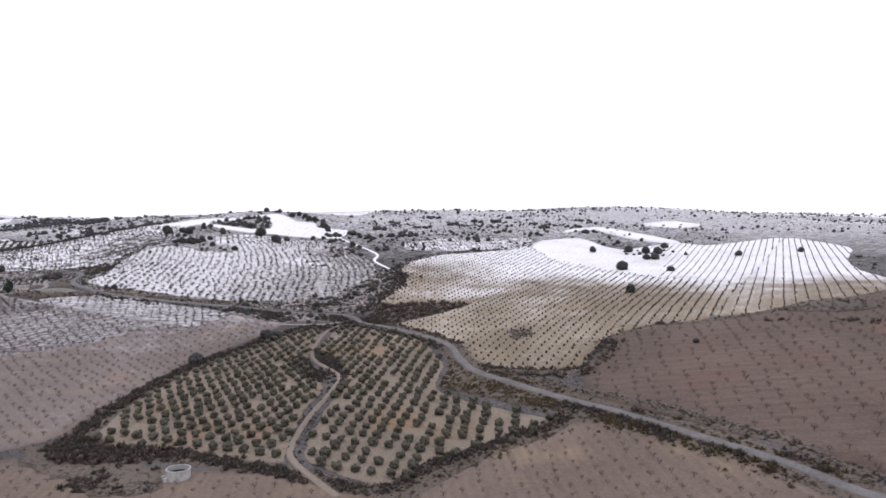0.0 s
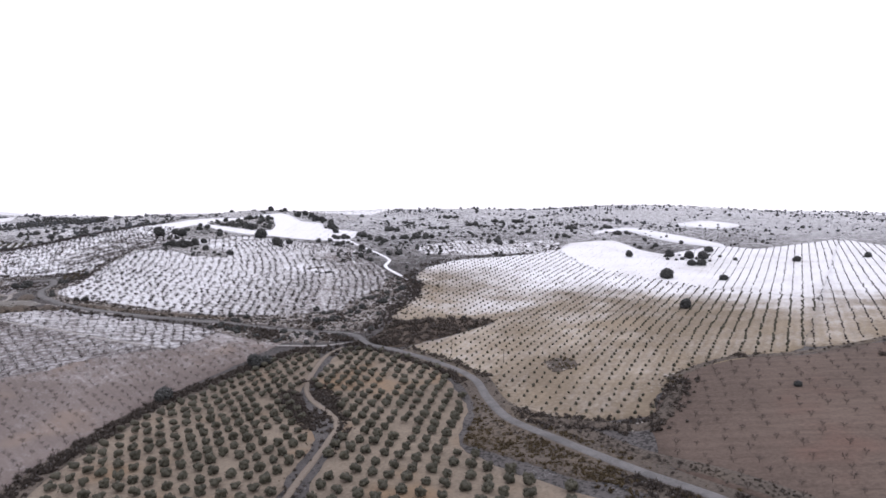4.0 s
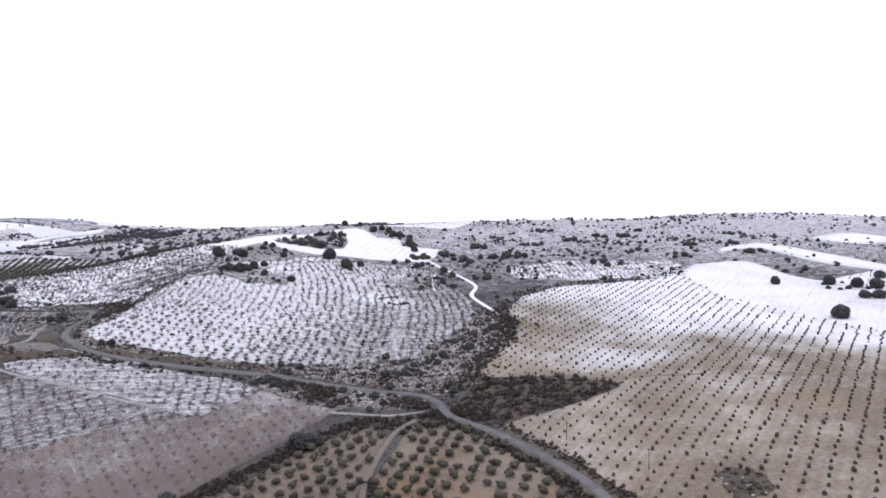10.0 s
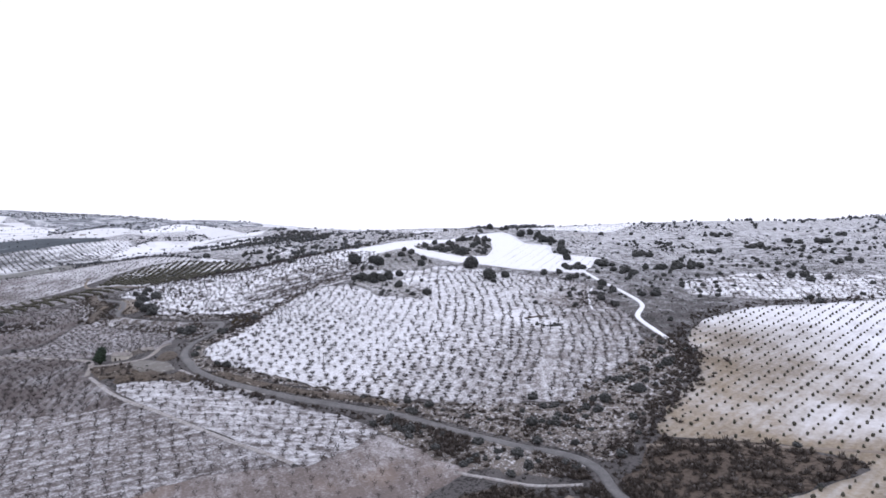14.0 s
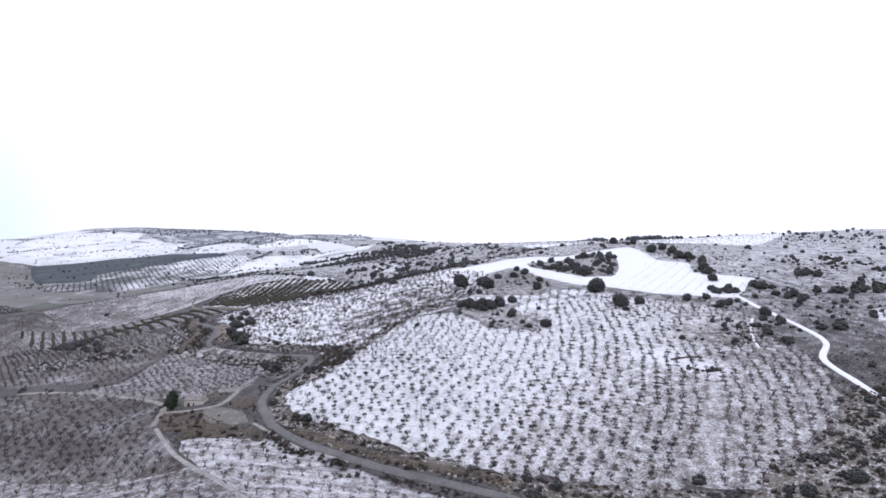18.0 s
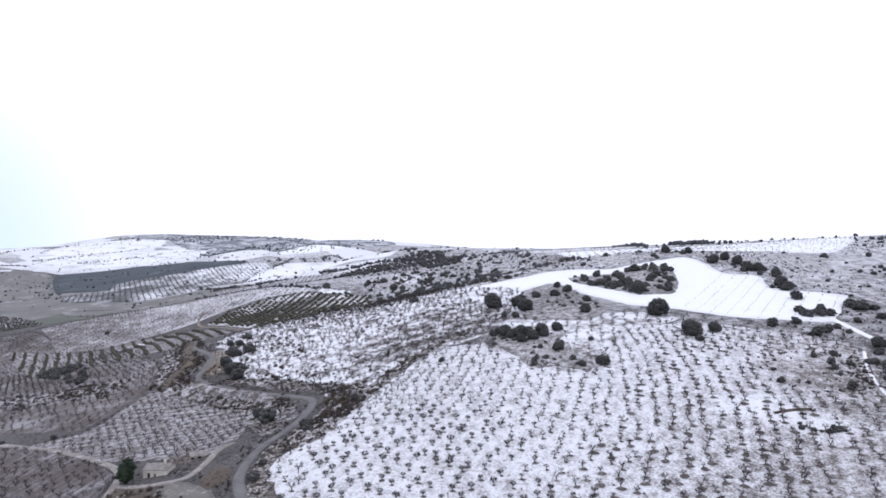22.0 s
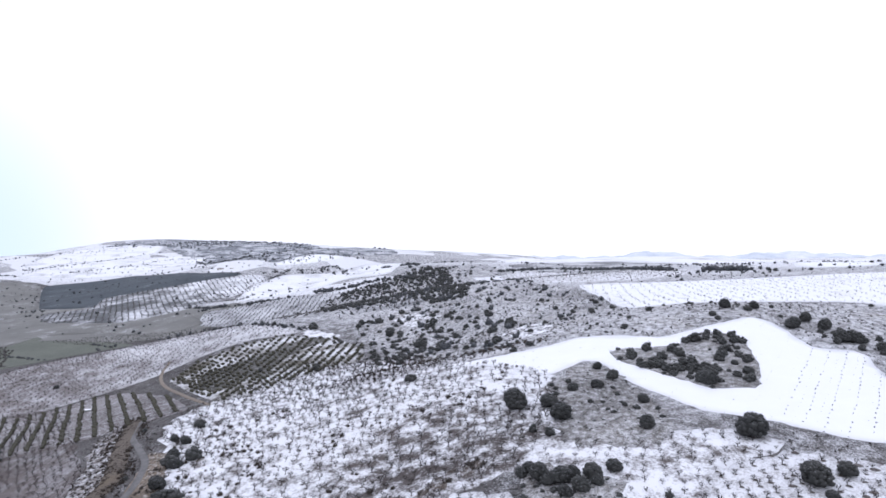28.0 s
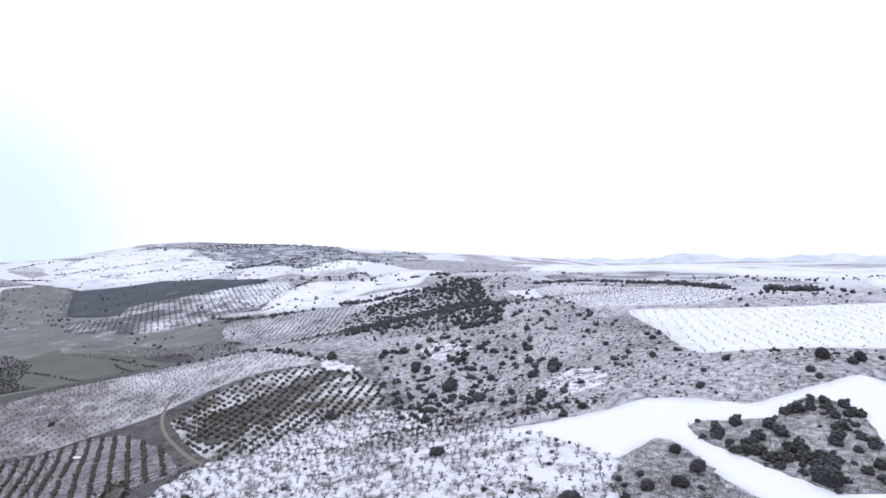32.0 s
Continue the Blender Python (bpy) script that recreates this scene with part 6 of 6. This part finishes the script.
# ---- buildings ----
M_PLASTER = plain("weathered_whitewash", (0.42, 0.39, 0.35), (0.62, 0.59, 0.54), 1.2, 0.9)
M_RUBBLE = plain("rubble_stone", (0.16, 0.145, 0.13), (0.30, 0.275, 0.25), 2.5, 0.95)
M_TILE = plain("old_grey_tiles", (0.16, 0.145, 0.135), (0.30, 0.28, 0.27), 3.0, 0.9)
M_CONCRETE = plain("pale_concrete", (0.30, 0.30, 0.295), (0.46, 0.46, 0.455), 1.0, 0.85)
M_DOOR = plain("dark_old_wood", (0.025, 0.022, 0.02), (0.05, 0.045, 0.04), 4.0, 0.7)
M_WATER = plain("dark_water", (0.012, 0.016, 0.016), (0.02, 0.026, 0.026), 0.4, 0.08)
M_ROOFSNOW = earth("snowy_roof_sheet", (0.3, 0.3, 0.3), (0.4, 0.4, 0.4), 1.3, None, 0.4, 0.2, None, 2.0)
M_PINE = leafy("pine_needles", (0.016, 0.028, 0.018), (0.040, 0.060, 0.036), 0.08)


def box(bm, x0, x1, y0, y1, z0, z1):
    m = Matrix.Translation(((x0 + x1) / 2, (y0 + y1) / 2, (z0 + z1) / 2)) @ Matrix.Diagonal((x1 - x0, y1 - y0, z1 - z0, 1))
    bmesh.ops.create_cube(bm, size=1, matrix=m)


def bm_part(name, bm, mat, parent, label="", bevel=0.0):
    if bevel:
        bmesh.ops.bevel(bm, geom=bm.edges[:], offset=bevel, segments=1, affect="EDGES")
    me = bpy.data.meshes.new(name)
    bm.to_mesh(me)
    bm.free()
    me.materials.append(mat)
    return part(name, me, parent, label)


def lathe(bm, profile, sides=40):
    """A ring swept round z from points (radius, height)."""
    loops = [[bm.verts.new((r * math.cos(2 * math.pi * i / sides), r * math.sin(2 * math.pi * i / sides), z)) for i in range(sides)] for r, z in profile]
    for a, b in zip(loops, loops[1:]):
        for i in range(sides):
            j = (i + 1) % sides
            bm.faces.new((a[i], a[j], b[j], b[i]))


def gable(bm, x0, x1, y0, y1, z, rise, over=0.25, thick=0.14):
    """Two roof slabs along x with the ridge in the middle."""
    ym = (y0 + y1) / 2
    for ya in (y0 - over, y1 + over):
        drop = rise * over / (ym - y0)
        low, high = (ya, z - drop), (ym, z + rise)
        v = [bm.verts.new((x, y, h + t)) for x in (x0 - over, x1 + over) for y, h in (low, high) for t in (0, thick)]
        for f in ((0, 1, 3, 2), (4, 6, 7, 5), (0, 4, 5, 1), (2, 3, 7, 6), (1, 5, 7, 3), (0, 2, 6, 4)):
            bm.faces.new([v[i] for i in f])


def gable_wall(bm, x0, x1, y0, y1, z, rise, opens, thick=0.4):
    """Four walls; the long front at y0 has openings (from, to, sill, head) cut right through it, the ends rise to the ridge."""
    cuts = sorted(opens)
    x = x0
    for a, b, lo, hi in cuts:
        box(bm, x, a, y0, y0 + thick, 0, z)
        if lo > 0:
            box(bm, a, b, y0, y0 + thick, 0, lo)
        box(bm, a, b, y0, y0 + thick, hi, z)
        x = b
    box(bm, x, x1, y0, y0 + thick, 0, z)
    box(bm, x0, x1, y1 - thick, y1, 0, z)
    for xa in (x0, x1 - thick):
        box(bm, xa, xa + thick, y0 + thick, y1 - thick, 0, z)
        tri = [(y0, z), (y1, z), ((y0 + y1) / 2, z + rise)]
        fr, bk = ([bm.verts.new((q, y, h)) for y, h in tri] for q in (xa, xa + thick))
        bm.faces.new(fr[::-1])
        bm.faces.new(bk)
        for i in range(3):
            j = (i + 1) % 3
            bm.faces.new((fr[i], fr[j], bk[j], bk[i]))


def house(name, x, y, turn, long, wide, tall, rise, wall_mat, roof_mat, label, category="house", opens=((1.2, 2.1, 0, 2.0), (3.2, 3.9, 0.9, 1.8)), chimney=True):
    top = tagged(new(name), label, category)
    bm = bmesh.new()
    gable_wall(bm, 0, long, 0, wide, tall, rise, opens)
    bm_part("wall", bm, wall_mat, top)
    bm = bmesh.new()
    gable(bm, 0, long, 0, wide, tall, rise)
    bm_part("roof", bm, roof_mat, top, "weathered gabled roof")
    for a, b, lo, hi in opens:
        bm = bmesh.new()
        box(bm, a + 0.03, b - 0.03, 0.18, 0.26, lo + 0.02, hi - 0.03)
        for k in (0.25, 0.75):
            box(bm, a + 0.06, b - 0.06, 0.15, 0.18, lo + (hi - lo) * k - 0.06, lo + (hi - lo) * k + 0.06)
        leaf = bm_part("door" if lo == 0 else "window", bm, M_DOOR, top, "dark wooden door" if lo == 0 else "dark shuttered window")
        bm = bmesh.new()
        if lo == 0:
            box(bm, a + 0.1, b - 0.1, -0.25, 0.14, -0.1, 0.02)
            bm_part("threshold", bm, M_CONCRETE, leaf, "worn stone threshold", 0.02)
        else:
            box(bm, a - 0.1, b + 0.1, -0.12, 0.12, lo - 0.09, lo - 0.01)
            bm_part("sill", bm, M_CONCRETE, leaf, "pale stone sill", 0.02)
    if chimney:
        bm = bmesh.new()
        box(bm, long * 0.7, long * 0.7 + 0.6, wide * 0.45, wide * 0.45 + 0.6, tall + rise * 0.6, tall + rise + 0.9)
        box(bm, long * 0.7 - 0.08, long * 0.7 + 0.68, wide * 0.45 - 0.08, wide * 0.45 + 0.68, tall + rise + 0.9, tall + rise + 1.02)
        bm_part("chimney", bm, wall_mat, top)
    top.matrix_basis = pose(x, y, spot(x, y) - 0.4, 0, 0, turn)
    return top


house("farmhouse", -272, 410, 31, 7.2, 6.0, 3.0, 1.1, M_PLASTER, M_TILE, "small whitewashed farmhouse with a grey tiled roof")
# roofless ruin behind the farmhouse
ruin = tagged(new("ruined_barn"), "roofless ruined stone barn with broken walls", "ruin")
rnd = random.Random(8)
for x0, x1, y0, y1 in ((0, 11, 0, 0.5), (0, 0.5, 0.5, 6), (0.5, 11, 5.5, 6), (10.5, 11, 0.5, 5.5), (5.2, 5.7, 0.5, 5.5)):
    bm = bmesh.new()
    n = max(2, round(max(x1 - x0, y1 - y0) / 1.1))
    for i in range(n):
        h = rnd.uniform(1.1, 2.7)
        if x1 - x0 > y1 - y0:
            box(bm, x0 + (x1 - x0) * i / n, x0 + (x1 - x0) * (i + 1) / n, y0, y1, 0, h)
        else:
            box(bm, x0, x1, y0 + (y1 - y0) * i / n, y0 + (y1 - y0) * (i + 1) / n, 0, h)
    bm_part("wall", bm, M_RUBBLE, ruin)
bm = bmesh.new()
gable(bm, 5.6, 10.6, 0.4, 5.6, 2.3, 0.9)
bm_part("roof", bm, M_TILE, ruin, "sagging weathered tile roof")
ruin.matrix_basis = pose(-271, 419, spot(-271, 419) - 0.3, 0, 0, 62)

# round water tank
tank = tagged(new("water_tank"), "round pale concrete irrigation tank with dark water", "water tank")
bm = bmesh.new()
lathe(bm, [(3.3, -0.8), (3.3, 2.35), (3.42, 2.4), (3.42, 2.65), (3.05, 2.65), (3.05, 0.2)])
bm_part("tank_wall", bm, M_CONCRETE, tank)
bm = bmesh.new()
bmesh.ops.create_circle(bm, cap_ends=True, segments=40, radius=3.05)
bmesh.ops.translate(bm, verts=bm.verts, vec=(0, 0, 1.3))
bm_part("water", bm, M_WATER, tank, "still dark water")
for a in (200, 235):
    bm = bmesh.new()
    box(bm, -0.5, 0.5, -0.45, 0.45, -0.4, 0.9)
    o = bm_part("valve_box", bm, M_CONCRETE, tank, "small concrete valve box", 0.05)
    o.matrix_basis = pose(3.9 * math.cos(radians(a)), 3.9 * math.sin(radians(a)), 0, 0, 0, a)
tank.matrix_basis = pose(-76, 185, spot(-76, 185) + 0.2)


def shed(x, y, turn, long, label):
    top = tagged(new("farm_shed"), label, "shed")
    bm = bmesh.new()
    gable_wall(bm, 0, long, 0, 3.6, 2.2, 0.01, ((long - 2.2, long - 0.7, 0, 1.9),), 0.2)
    bm_part("wall", bm, M_CONCRETE, top)
    bm = bmesh.new()
    box(bm, -0.3, long + 0.3, -0.3, 3.9, 2.21, 2.36)
    bm_part("roof", bm, M_ROOFSNOW, top, "flat roof under snow", 0.03)
    bm = bmesh.new()
    box(bm, long - 2.16, long - 0.74, 0.08, 0.14, 0.02, 1.87)
    bm_part("door", bm, M_DOOR, top, "dark sheet door")
    top.matrix_basis = pose(x, y, spot(x, y) - 0.2, 0, 0, turn)


shed(-588, 600, 40, 6.5, "small farm shed with a white snowy flat roof among olive rows")
shed(-558, 518, 35, 5.0, "low farm shed with a snowy flat roof beside an orchard")
house("far_farmhouse", -1649, 1505, 40, 16, 9, 4.5, 2.0, M_PLASTER, M_TILE, "distant white farmhouse in the valley")
house("far_farmhouse", -1610, 1517, 55, 12, 8, 4.0, 1.8, M_PLASTER, M_ROOFSNOW, "distant farm barn with a snowy roof in the valley")

# pine beside the farmhouse
pine = plant("pine_tree", crown_shape(210, 6.4, 8.4, 1.2, 46, BALL1, 700, 0.3), trunk_shape(211, 2.4, 0.3, 5, 2.0), M_PINE, "tall dark green pine beside the farmhouse", "pine tree", "")
pine.matrix_basis = pose(-273, 405, spot(-273, 405) - 0.1)


# wooden poles of a field line
def utility_pole(x, y, tall, turn):
    top = tagged(new("utility_pole"), "thin grey wooden utility pole standing in a field", "pole", "utility poles in the fields")
    bm = bmesh.new()
    bmesh.ops.create_cone(bm, cap_ends=True, segments=8, radius1=0.15, radius2=0.1, depth=tall + 0.5, matrix=Matrix.Translation((0, 0, tall / 2 - 0.25)))
    bm_part("shaft", bm, M_BARK, top)
    bm = bmesh.new()
    box(bm, -0.7, 0.7, -0.06, 0.06, tall - 0.5, tall - 0.38)
    arm = bm_part("crossarm", bm, M_BARK, top, "short wooden crossarm", 0.01)
    for k in (-0.6, 0.0, 0.6):
        bm = bmesh.new()
        bmesh.ops.create_cone(bm, cap_ends=True, segments=8, radius1=0.05, radius2=0.035, depth=0.16, matrix=Matrix.Translation((k, 0, tall - 0.3)))
        bm_part("insulator", bm, M_CONCRETE, arm, "small pale insulator")
    top.matrix_basis = pose(x, y, spot(x, y), 0, 0, turn)


for x, y in ((14, 332), (-8, 356), (-176, 431)):
    utility_pole(x, y, 6.0, -40)
